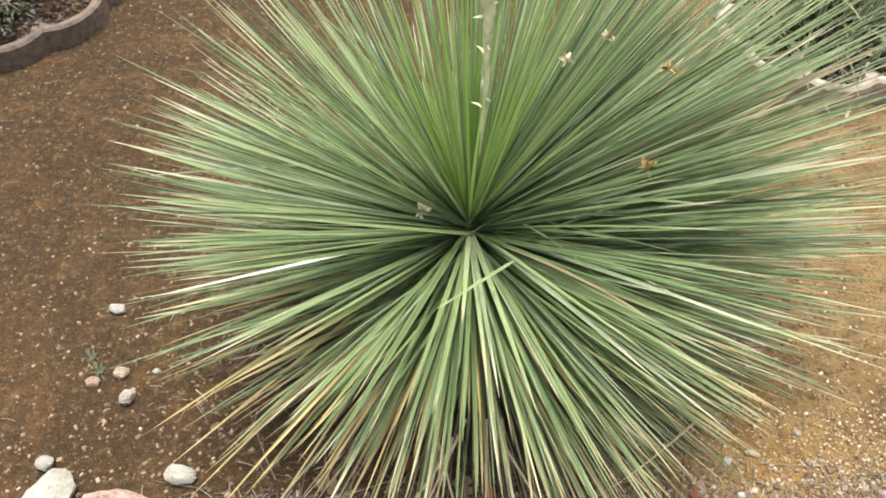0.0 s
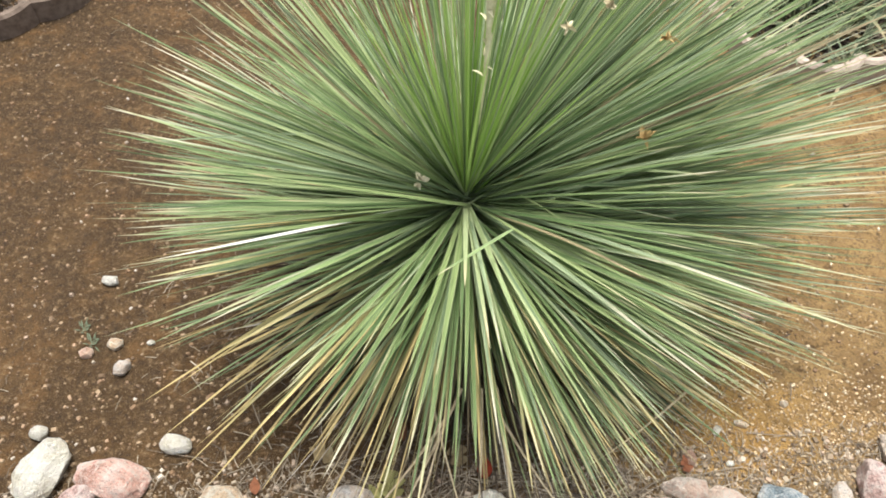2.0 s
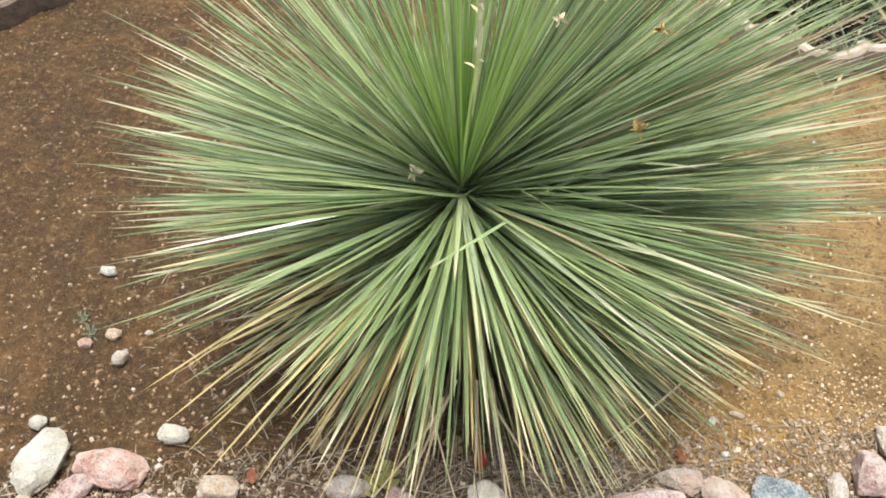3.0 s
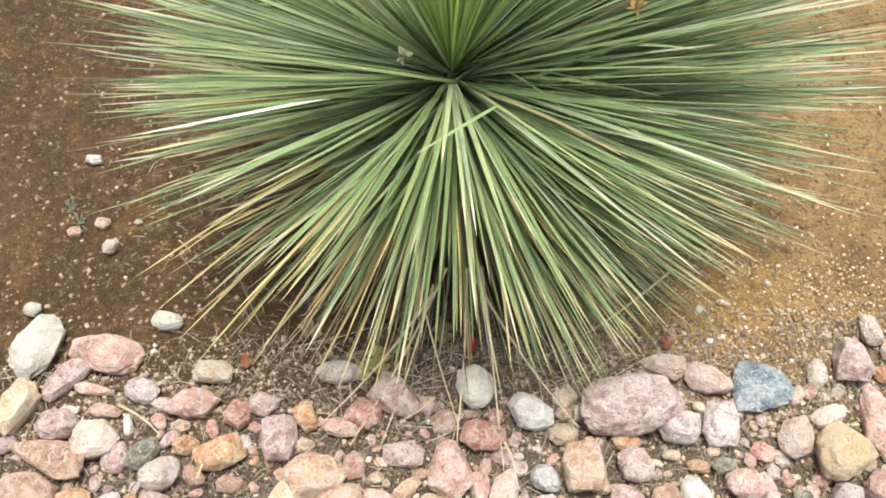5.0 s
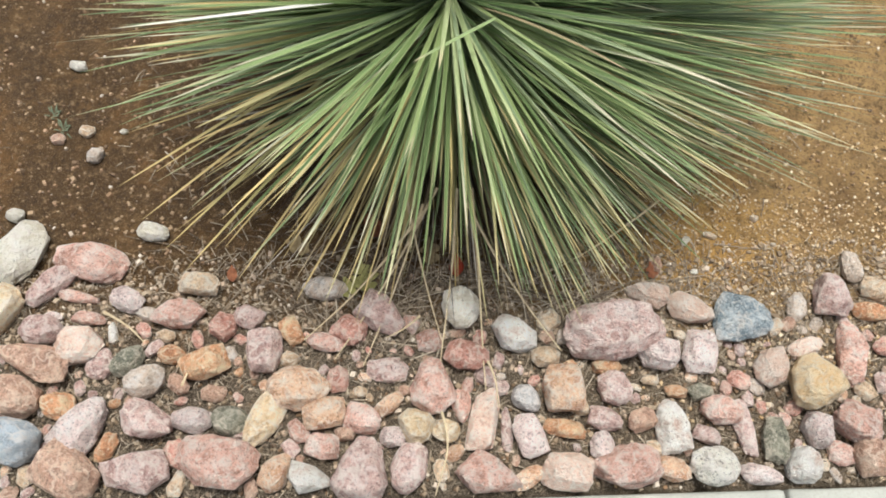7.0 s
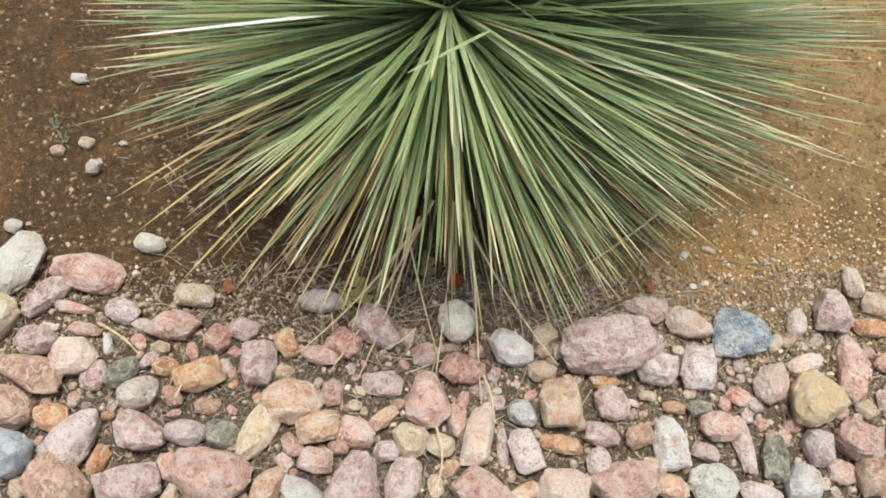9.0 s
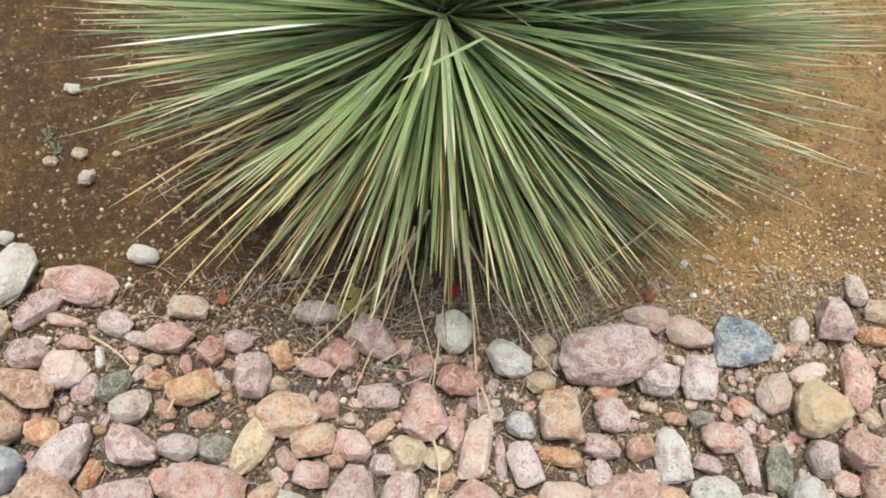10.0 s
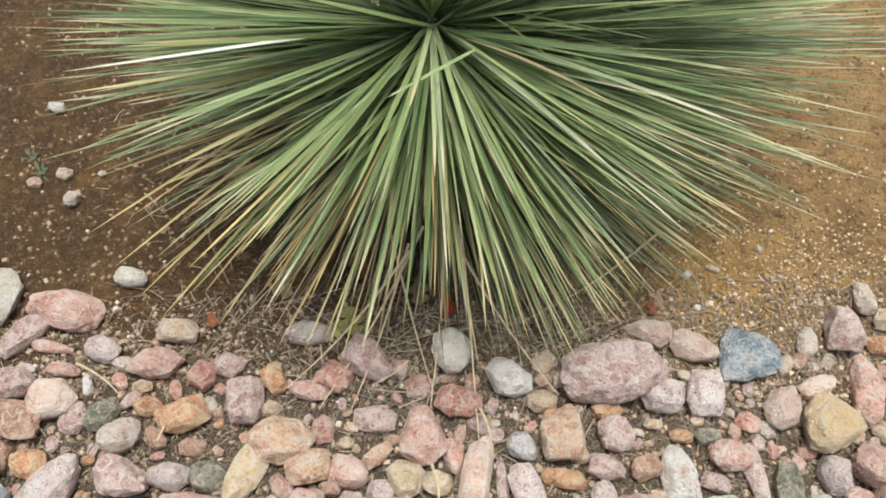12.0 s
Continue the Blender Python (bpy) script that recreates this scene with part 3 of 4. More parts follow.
rock("mauve", 0.354, 0.425, 0.198, 0.115, 0.090, 9, worn=0.3, form="egg", taper=0.12)
rock("peach", 0.426, 0.513, 0.087, 0.048, 0.039, -11, form="block", taper=-0.35)
rock("peach", 0.513, 0.487, 0.092, 0.055, 0.045, -17, worn=0.7, form="egg", taper=0.35)
rock("blue", 0.618, 0.477, 0.115, 0.100, 0.050, -5, worn=0.6, form="block", taper=0.5)
rock("lilac", 0.447, 0.393, 0.082, 0.065, 0.055, 0, form="block")
rock("lilac", 0.528, 0.401, 0.089, 0.064, 0.048, 81, form="block")
rock("rust", 0.345, 0.358, 0.055, 0.037, 0.031, 0)
rock("mauve", 0.360, 0.314, 0.065, 0.058, 0.047, -61, form="block")
rock("tan", 0.432, 0.339, 0.035, 0.021, 0.018, 0)
rock("rust", 0.481, 0.321, 0.044, 0.026, 0.023, 0)
rock("green", 0.529, 0.324, 0.050, 0.036, 0.031, 0)
rock("peach", 0.666, 0.385, 0.075, 0.068, 0.048, 24, form="block", skew=0.3)
rock("peach", 0.740, 0.433, 0.070, 0.040, 0.034, 25, form="block")
rock("buff", 0.744, 0.360, 0.109, 0.094, 0.077, 55, form="egg", taper=-0.25)
rock("pink", 0.830, 0.428, 0.129, 0.057, 0.044, 82, form="block", taper=-0.2)
rock("mauve", 0.796, 0.544, 0.088, 0.073, 0.058, 102, form="block", taper=0.4)
rock("grey", 0.851, 0.616, 0.067, 0.043, 0.032, -74, form="egg", taper=-0.2)
rock("grey", 0.731, 0.515, 0.058, 0.036, 0.027, 77, form="egg")
rock("tan", 0.894, 0.572, 0.056, 0.047, 0.037, -25, form="block")
rock("rust", 0.883, 0.522, 0.070, 0.038, 0.031, -6, form="egg", taper=0.3)
rock("pink", 0.565, 0.291, 0.075, 0.055, 0.048, -11, worn=0.8, form="egg")
rock("mauve", 0.609, 0.261, 0.108, 0.038, 0.031, -76, form="block", taper=0.25)
rock("mauve", 0.538, 0.244, 0.052, 0.032, 0.028, -11, form="block")
rock("white", 0.469, 0.253, 0.100, 0.061, 0.048, 100, form="block", taper=0.3)
rock("green", 0.666, 0.245, 0.085, 0.046, 0.035, -86, form="block")
rock("lilac", 0.747, 0.270, 0.071, 0.058, 0.052, -80, form="block", taper=0.35)
rock("pink", 0.823, 0.292, 0.085, 0.069, 0.061, -23, form="block")
rock("brown", 0.846, 0.233, 0.068, 0.077, 0.052, 0, form="block")
rock("white", 0.713, 0.206, 0.068, 0.062, 0.053, 100, form="egg", taper=0.3)
rock("lilac", 0.637, 0.179, 0.079, 0.037, 0.034, -6, form="egg", taper=0.35)
rock("speckled", 0.546, 0.185, 0.092, 0.068, 0.061, 0, worn=0.6, form="egg")
rock("salmon", 0.470, 0.173, 0.064, 0.045, 0.040, -5, form="block")
rock("pink", 0.380, 0.168, 0.118, 0.077, 0.068, 10, form="block", taper=-0.2)
rock("mauve", 0.344, 0.254, 0.065, 0.047, 0.040, -10, form="block", taper=0.3)
rock("brown", 0.414, 0.260, 0.057, 0.041, 0.035, 26, form="block")
rock("lilac", 0.339, 0.201, 0.059, 0.045, 0.035, -80, form="egg")
rock("tan", 0.225, 0.364, 0.055, 0.039, 0.032, 0, form="block")
rock("mauve", -0.078, 0.308, 0.076, 0.051, 0.020, 0, form="block")
rock("tan", -0.125, 0.260, 0.027, 0.022, 0.018, 0)
rock("white", -0.616, 0.327, 0.044, 0.018, 0.015, -72)
rock("cream", -0.850, 0.927, 0.040, 0.026, 0.018, -7, worn=0.2)
rock("grey", -0.750, 0.705, 0.040, 0.030, 0.023, 36, worn=0.2)
rock("tan", -0.784, 0.763, 0.033, 0.027, 0.020, 0)
rock("brown", -0.843, 0.739, 0.032, 0.024, 0.018, 0)
rock("cream", -0.709, 0.773, 0.017, 0.013, 0.010, 0)
rock("tan", 0.660, 0.709, 0.018, 0.015, 0.011, 0)
rock("tan", 0.562, 0.659, 0.030, 0.015, 0.011, -12)
rock("cream", 0.510, 0.641, 0.025, 0.015, 0.011, 63)
rock("cream", 0.525, 0.572, 0.016, 0.013, 0.010, 0)
rock("tan", 0.696, 0.652, 0.013, 0.010, 0.008, 0)
rock("brown", 0.608, 0.913, 0.056, 0.037, 0.026, 0)
rock("brown", 0.447, 0.579, 0.023, 0.034, 0.016, 0)
rock("mauve", -0.339, 0.164, 0.042, 0.032, 0.027, 0)
rock("brown", -0.142, 0.181, 0.040, 0.029, 0.024, 0)
rock("lilac", -0.052, 0.183, 0.048, 0.039, 0.032, 0)
rock("tan", 0.297, 0.272, 0.037, 0.029, 0.024, 0)
rock("tan", 0.441, 0.210, 0.042, 0.028, 0.024, 0)
rock("tan", -0.514, 0.333, 0.037, 0.025, 0.021, 0)
rock("grey", -0.562, 0.374, 0.044, 0.027, 0.023, 0)
rock("tan", -0.268, 0.310, 0.039, 0.029, 0.024, 0)
rock("lilac", -0.739, 0.347, 0.038, 0.023, 0.019, 0)


# smaller stones wedged between the cobbles
_sr, _placed = random.Random(77), [(o.location.x, o.location.y, max(o.dimensions) * 0.46) for o in scene.objects if o.name.startswith(("cobble", "pebble"))]
_tries = 0
while _tries < 4000 and len(_placed) < 400:
    _tries += 1
    _p = KERB_A + _ku * _sr.uniform(-1.35, 0.95) + _kn * _sr.uniform(0.02, 0.34)
    _s = _sr.uniform(0.016, 0.055)
    if all(math.hypot(_p.x - qx, _p.y - qy) > qr * 0.86 + _s * 0.34 for qx, qy, qr in _placed):
        _placed.append((_p.x, _p.y, _s * 0.5))
        rock(_sr.choice(("mauve", "pink", "brown", "tan", "salmon", "grey", "mauve", "rust", "brown", "red")), _p.x, _p.y, _s, _s * _sr.uniform(0.6, 0.9), _s * 0.42, _sr.uniform(0, 180), worn=0.0)

# the border runs on along the kerb on both sides
_kinds = [o for o in scene.objects if o.name.startswith("cobble")]
for _i in range(190):
    _o = _sr.choice(_kinds)
    _a = _sr.uniform(-2.6, -1.4) if _sr.random() < 0.5 else _sr.uniform(1.0, 2.4)
    _p = KERB_A + _ku * _a + _kn * _sr.uniform(0.06, 0.42)
    if all(math.hypot(_p.x - qx, _p.y - qy) > qr * 0.9 + max(_o.dimensions) * 0.42 for qx, qy, qr in _placed):
        _placed.append((_p.x, _p.y, max(_o.dimensions) * 0.45))
        copy_thing(_o, pose(_p.x, _p.y, ground_height(_p.x, _p.y) + _o.dimensions.z * 0.3, 0, 0, _sr.uniform(0, 360)))

# ---- yucca ----
CROWN = Vector((-0.028, 0.956, 0.364))


def blade_points(length, width, curve, twist, seg=10, fold=0.5, sway=0.0):
    """A narrow folded blade along +y from the origin, its upper side to +z; curve bends its end down."""
    verts, uvs, faces = [], [], []
    for i in range(seg + 1):
        t = i / seg
        w = 0.62 + 3.8 * t if t < 0.1 else 1.0
        w *= 1 - 0.72 * max(0.0, (t - 0.4) / 0.6) ** 1.4
        if t > 0.94:
            w *= max(0.1, (1 - t) / 0.06)
        hw = width / 2 * w
        y, z = length * t, -curve * length * t ** 2.2
        y -= 0.35 * curve * curve * length * t ** 2
        a = twist * t
        c, s = math.cos(a), math.sin(a)
        for k, (u, lift) in enumerate(((-1, 1), (0, 0), (1, 1))):
            px, pz = u * hw, lift * hw * fold
            verts.append((c * px - s * pz + sway * length * t * t, y, z + s * px + c * pz))
            uvs.append((0.5 + 0.5 * u, t))
        if i:
            b = (i - 1) * 3
            faces += [(b, b + 1, b + 4, b + 3), (b + 1, b + 2, b + 5, b + 4)]
    return verts, faces, uvs


def aim(azimuth, elevation, spin=0.0):
    """Turn that points +y to an azimuth (0: towards the kerb, 90: along +x) and an elevation."""
    a, e = radians(azimuth), radians(elevation)
    d = Vector((math.sin(a) * math.cos(e), -math.cos(a) * math.cos(e), math.sin(e)))
    side = Vector((math.cos(a), math.sin(a), 0))
    up = side.cross(d)
    if up.z < 0:
        side, up = -side, -up
    m = Matrix((side, d, up)).transposed().to_4x4()
    return m @ Matrix.Rotation(radians(spin), 4, "Y")


yucca = new("yucca")
yucca.location = (CROWN.x, CROWN.y, 0)
tagged(yucca, "spherical narrow-leaved yucca, green with yellowing lower leaves", "yucca plant")


def root_of(azimuth, elevation):
    """Where a blade leaves the short stem: the lower it points, the lower it sits."""
    low = max(0.0, (70 - elevation) / 100)
    a = radians(azimuth)
    r = 0.004 + 0.028 * min(1.0, low)
    return Vector((math.sin(a) * r, -math.cos(a) * r, CROWN.z - 0.012 - 0.19 * low ** 1.7))


_blade_meshes = {}
# droop, twist and sideways sway of the leaf shapes
SHAPES = ((0.0, 0.3, 0.0), (0.03, -0.4, 0.015), (0.08, 0.7, -0.03), (-0.03, 0.2, 0.02), (0.05, -0.7, 0.04), (0.015, 0.5, -0.045))


def blade_mesh(kind, bend):
    if (kind, bend) not in _blade_meshes:
        v, f, uv = blade_points(1.0, 0.0135, SHAPES[bend][0], SHAPES[bend][1], sway=SHAPES[bend][2])
        _blade_meshes[kind, bend] = mesh_of("leaf", v, f, LEAF[kind, False], True, uv)
    return _blade_meshes[kind, bend]


def blade(azimuth, elevation, length, width, kind, bend=0, spin=0.0, root=None):
    """One leaf of the rosette as a part of its own."""
    ob = under(new("leaf", blade_mesh(kind, bend)), yucca)
    ob.matrix_local = Matrix.Translation(root or Vector((0.02 * math.sin(radians(azimuth)), -0.02 * math.cos(radians(azimuth)), CROWN.z - 0.018))) @ aim(azimuth, elevation, spin) @ Matrix.Diagonal((width / 0.0135, length, width / 0.0135, 1))
    return ob


class Heap:
    """Many small pieces joined into one mesh."""

    def __init__(self):
        self.v, self.f, self.u, self.n = [], [], [], 0

    def add(self, verts, faces, uvs=None):
        self.v.append(np.asarray(verts, dtype=np.float64))
        self.f += [tuple(i + self.n for i in q) for q in faces]
        if uvs is not None:
            self.u.append(np.asarray(uvs))
        self.n += len(verts)

    def link(self, name, mat, parent=None, smooth=True):
        me = mesh_of(name, np.concatenate(self.v).tolist(), self.f, mat, smooth, np.concatenate(self.u) if self.u else None)
        ob = new(name, me)
        return under(ob, parent) if parent else ob


def moved(m, verts):
    a = np.array(m)
    return np.asarray(verts) @ a[:3, :3].T + a[:3, 3]


def build_stem():
    bm = bmesh.new()
    rings = []
    for i in range(13):
        t = i / 12
        r = 0.062 - 0.02 * t + 0.012 * math.sin(t * 3.1)
        ring = []
        for k in range(20):
            a = k / 20 * 2 * math.pi
            rr = r * (1 + 0.16 * noise.noise((math.cos(a) * 2.5, math.sin(a) * 2.5, t * 7)))
            ring.append(bm.verts.new((rr * math.cos(a), rr * math.sin(a), -0.01 + t * 0.31)))
        rings.append(ring)
    for lo, hi in zip(rings, rings[1:]):
        for k in range(20):
            bm.faces.new((lo[k], lo[(k + 1) % 20], hi[(k + 1) % 20], hi[k]))
    bm.faces.new(rings[-1])
    return part("stem", bm, STRAW, yucca, "short woody stem hidden by leaf bases")


build_stem()

# leaves that stand out singly
blade(5, 31, 0.550, 0.0084, "pale")
blade(1, 38, 0.500, 0.0084, "pale")
blade(11, 30, 0.600, 0.0091, "pale")
blade(-13, 27, 0.660, 0.0099, "fresh")
# the white one has its bright sheen painted in
blade(-47, 28, 0.620, 0.0068, "white")
blade(-72, 22, 0.664, 0.0046, "green")
blade(-88, 37, 0.668, 0.0053, "green")
blade(-86, 32, 0.622, 0.0053, "green")
blade(-81, 31, 0.662, 0.0061, "green")
blade(-78, 25, 0.632, 0.0061, "green")
blade(-69, 17, 0.615, 0.0061, "green")
blade(-68, 15, 0.599, 0.0061, "fresh")
blade(-59, 9, 0.631, 0.0061, "fresh")
blade(-55, 5, 0.612, 0.0061, "green")
blade(-53, 3, 0.611, 0.0061, "fresh")
blade(-57, -16, 0.710, 0.0068, "yellow")
blade(-51, -18, 0.710, 0.0068, "yellow")
blade(-45, -19, 0.710, 0.0068, "yellow")
blade(-41, -21, 0.710, 0.0076, "yellow")
blade(-64, -27, 0.710, 0.0061, "yellow")
blade(-53, -31, 0.688, 0.0068, "yellow")
blade(-44, -31, 0.687, 0.0068, "yellow")
blade(64, 17, 0.714, 0.0068, "green")
blade(59, 13, 0.722, 0.0068, "fresh")
blade(56, 9, 0.698, 0.0068, "green")
blade(52, 2, 0.625, 0.0061, "fresh")
blade(50, 1, 0.624, 0.0061, "green")
blade(54, -31, 0.600, 0.0061, "dry")
blade(43, -31, 0.590, 0.0061, "dry")
blade(23, -35, 0.620, 0.0061, "yellow")
blade(-7, -16, 0.572, 0.0076, "fresh")
blade(-12, -15, 0.591, 0.0076, "fresh")
blade(-7, -35, 0.611, 0.0068, "yellow")
blade(8, -36, 0.605, 0.0068, "yellow")
blade(-35, -36, 0.597, 0.0068, "yellow")
blade(-37, -30, 0.698, 0.0068, "yellow")
blade(72, 23, 0.699, 0.0061, "green")
blade(79, 29, 0.696, 0.0061, "fresh")
blade(82, 31, 0.681, 0.0068, "fresh")
blade(25, 36, 0.620, 0.0068, "fresh")

# a broken leaf caught across the others
blade(-45, 10, 0.163, 0.0052, "green", 0, 0.0, Vector((0.079, -0.219, 0.527)))

# the rest of the rosette, spread evenly over the ball, youngest at the top
_rg = random.Random(11)
_view = Vector((0.03, -0.66, 0.76)).normalized()
_singles, _heaps = len(yucca.children) - 1, {}
_N = 1200
TUFTS = (-66, -60, -53, -33, -21, -12, -4, 5, 14, 24, 33, 43, 53, 64, 74)
_spread = []
for _i in range(_N):
    _h = -0.4 + 1.395 * (_i + _rg.random()) / _N
    _el = math.degrees(math.asin(max(-1, min(1, _h)))) + _rg.gauss(0, 2)
    _az = (_i * 137.508 + _rg.gauss(0, 9)) % 360 - 180
    _spread.append((_az, min(88.0, _el)))
for _i in range(190):
    _spread.append((_rg.uniform(-34, 78), _rg.uniform(-32, 12)))
for _i in range(70):
    _spread.append((_rg.uniform(-66, -30), _rg.uniform(-32, -6)))
for _i in range(110):
    _spread.append((_rg.uniform(70, 170), _rg.uniform(8, 58)))
for _i in range(210):
    _spread.append((_rg.uniform(22, 78), _rg.uniform(-30, 12)))
for _i in range(180):
    _spread.append((_rg.uniform(52, 108), _rg.uniform(-6, 34)))
for _i in range(90):
    _spread.append((_rg.uniform(80, 135), _rg.uniform(38, 62)))
for _i in range(260):
    _spread.append((_rg.uniform(78, 160), _rg.uniform(-8, 44)))
for _i in range(150):
    _spread.append((_rg.uniform(-180, 180), _rg.uniform(56, 84)))
for _az, _el in sorted(_spread, key=lambda q: abs(q[0])):
    _d = aim(_az, _el).to_3x3() @ Vector((0, 1, 0))
    _off = math.degrees(_d.angle(_view))
    if _el > 35 and _rg.random() < 0.12:
        continue
    if _off < 19 or (_off < 30 and _rg.random() < 0.5):
        continue
    if _el < 10 and (-48 < _az < -36 or -76 < _az < -69) and _rg.random() < 0.9:
        continue
    _len = (_rg.uniform(0.58, 0.73) if _rg.random() < 0.68 else _rg.uniform(0.38, 0.58)) + 0.06 * math.sin(radians(_az))
    if 60 < _az < 172:
        _len *= 1.06 if _az < 90 else 1.16
    if _el > 60:
        _len *= 0.9
    if abs(_az) < 76 and _el < 42:
        _reach = 0.545 + (0.11 if _az > 0 else 0.15) * min(1.0, abs(_az) / 60)
        _len = _reach * (1 - 0.42 * _rg.random() ** 1.2)
    _w = (0.0042 + 0.0042 * _rg.random() ** 1.4) * (1.08 if abs(_az) < 80 else 0.94)
    if _el > 52:
        _w *= 0.72
    _front = abs(_az) < 75
    _q = _rg.random()
    if _el > 62:
        _kind = "core" if _q < (0.75 if _el > 72 else 0.3) else ("blue" if _q < 0.62 else ("pale" if _q < 0.84 else "green"))
    elif _el < 9 and -66 < _az < -14:
        _kind = "yellow" if _q < 0.62 else ("dry" if _q < 0.68 else ("fresh" if _q < 0.6 else ("tanned" if _q < 0.88 else "green")))
    elif _el < -2 and -14 < _az < 22:
        _kind = "yellow" if _q < 0.26 else ("dry" if _q < 0.4 else ("fresh" if _q < 0.52 else ("tanned" if _q < 0.86 else "green")))
    elif _el < 16 and _front:
        _kind = "yellow" if _q < (0.16 if _az < 22 else 0.06) else ("fresh" if _q < 0.3 else ("tanned" if _q < 0.62 else "green"))
    else:
        _kind = "fresh" if _q < 0.2 else ("pale" if _q < 0.24 else ("blue" if _q < 0.58 else ("dry" if _q < 0.6 else "green")))
    _bend = _rg.choice((0, 0, 1, 1, 2, 3, 4, 5))
    # the low leaves hang together in tufts with gaps between them
    _tuft = None
    if abs(_az) < 76 and _el < 6:
        if _el < -6 and _rg.random() < (0.3 if _az < 20 else 0.2):
            continue
        _tuft = min(TUFTS, key=lambda q: abs(q - _az))
        if _az < 20:
            _az = _tuft + _rg.gauss(0, 2.4)
            _len *= 1 - 0.3 * _rg.random() ** 2
        else:
            _len *= 1.01
        _w *= 0.9
    _spin = _rg.gauss(0, 28)
    _root = root_of(_az + _rg.gauss(0, 14), _el + _rg.gauss(0, 6))
    if _el < 50:
        _root += Vector((_rg.gauss(0, 0.012), _rg.gauss(0, 0.012), 0))
    if _el < 35:
        _root.z -= 0.07 * _rg.random() ** 2
        _az += _rg.gauss(0, 5.5 if _tuft is None or _az > 20 else 4.0)
        _el += _rg.gauss(0, 5)
    _drop = _root.z + _len * math.sin(radians(_el))
    if _drop < 0.03:
        _len *= _rg.uniform(0.8, 1.0)
        _el = math.degrees(math.asin((_rg.uniform(0.02, 0.07) - _root.z) / _len))
        _bend = _rg.choice((0, 3, 3, 5))
    if _front and _singles < 296:
        _singles += 1
        blade(_az, _el, _len, _w, _kind, _bend, _spin, _root)
    else:
        _v, _f, _u = blade_points(_len, _w, SHAPES[_bend][0], SHAPES[_bend][1], sway=SHAPES[_bend][2])
        _hp = _heaps.setdefault(_kind, Heap())
        _hp.add(moved(Matrix.Translation(_root) @ aim(_az, _el, _spin), _v), _f, _u)
# full-grown upper leaves fanning out over the front
for _i in range(150):
    _left = _i % 3 != 0
    _az = _rg.uniform(-108, 6) if _left else _rg.uniform(6, 70)
    _el = _rg.uniform(14, 36) if -62 < _az < -38 else _rg.uniform(4, 34)
    _kind = _rg.choice(("fresh", "fresh", "green", "tanned", "blue") if _left else ("fresh", "green", "pale", "blue"))
    if -66 < _az < -22 and _rg.random() < 0.2:
        continue
    if -66 < _az < -22 and _el < 22:
        _kind = _rg.choice(("yellow", "tanned", "tanned", "fresh"))
    elif _kind == "tanned":
        _kind = "green"
    _bend = _rg.choice((0, 0, 1, 3))
    _v, _f, _u = blade_points(_rg.uniform(0.5, 0.63), _rg.uniform(0.0072, 0.0096) if _left else _rg.uniform(0.006, 0.008), SHAPES[_bend][0], SHAPES[_bend][1], sway=SHAPES[_bend][2])
    _hp = _heaps.setdefault(_kind, Heap())
    _hp.add(moved(Matrix.Translation(root_of(_az, _el + 12)) @ aim(_az, _el, _rg.gauss(0, 18)), _v), _f, _u)
# thick fans to both sides
for _i in range(230):
    _az, _el = (_rg.uniform(70, 116), _rg.uniform(-4, 36)) if _i % 3 else (_rg.uniform(-132, -56), _rg.uniform(10, 42))
    _kind = _rg.choice(("fresh", "fresh", "green", "blue", "pale"))
    _bend = _rg.choice((0, 1, 3, 5))
    _v, _f, _u = blade_points(_rg.uniform(0.56, 0.74) * (1.0 if _az > 0 else 0.9), _rg.uniform(0.0052, 0.008), SHAPES[_bend][0], SHAPES[_bend][1], sway=SHAPES[_bend][2])
    _hp = _heaps.setdefault(_kind, Heap())
    _hp.add(moved(Matrix.Translation(root_of(_az, _el + 10)) @ aim(_az, _el, _rg.gauss(0, 22)), _v), _f, _u)
# bent and slipped leaves that lie across the others
for _i in range(420):
    _az = _rg.uniform(62, 172) if _rg.random() < 0.85 else _rg.uniform(-175, -85)
    _el = _rg.uniform(-16, 40)
    _far = _rg.uniform(0.08, 0.34)
    _d = aim(_az, _el).to_3x3() @ Vector((0, 1, 0))
    _root = root_of(_az, _el) + _d * _far
    _len = _rg.uniform(0.16, 0.36) * (1.25 if _az > 60 else 1.0)
    _el2 = max(_el + _rg.gauss(-4, 8), math.degrees(math.asin(max(-0.9, (0.03 - _root.z) / _len))))
    _kind = _rg.choice(("blue", "blue", "green", "fresh", "tanned", "pale") if _el > 0 else ("tanned", "tanned", "dry", "green", "yellow"))
    _v, _f, _u = blade_points(_len, _rg.uniform(0.0036, 0.0062), _rg.uniform(-0.1, 0.22), _rg.uniform(-1, 1), sway=_rg.gauss(0, 0.06))
    _hp = _heaps.setdefault(_kind, Heap())
    _hp.add(moved(Matrix.Translation(_root) @ aim(_az + _rg.choice((-1, 1)) * _rg.uniform(4, 30), _el2, _rg.gauss(0, 35)), _v), _f, _u)
for _kind, _hp in _heaps.items():
    tagged(_hp.link("leaf_mass", LEAF[_kind, True], yucca), kind="stuff")


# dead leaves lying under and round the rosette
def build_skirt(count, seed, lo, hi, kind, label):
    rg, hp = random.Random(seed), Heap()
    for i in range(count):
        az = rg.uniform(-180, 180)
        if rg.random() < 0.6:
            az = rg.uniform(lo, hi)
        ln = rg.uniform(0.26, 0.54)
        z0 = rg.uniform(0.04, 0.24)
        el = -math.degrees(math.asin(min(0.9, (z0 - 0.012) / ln)))
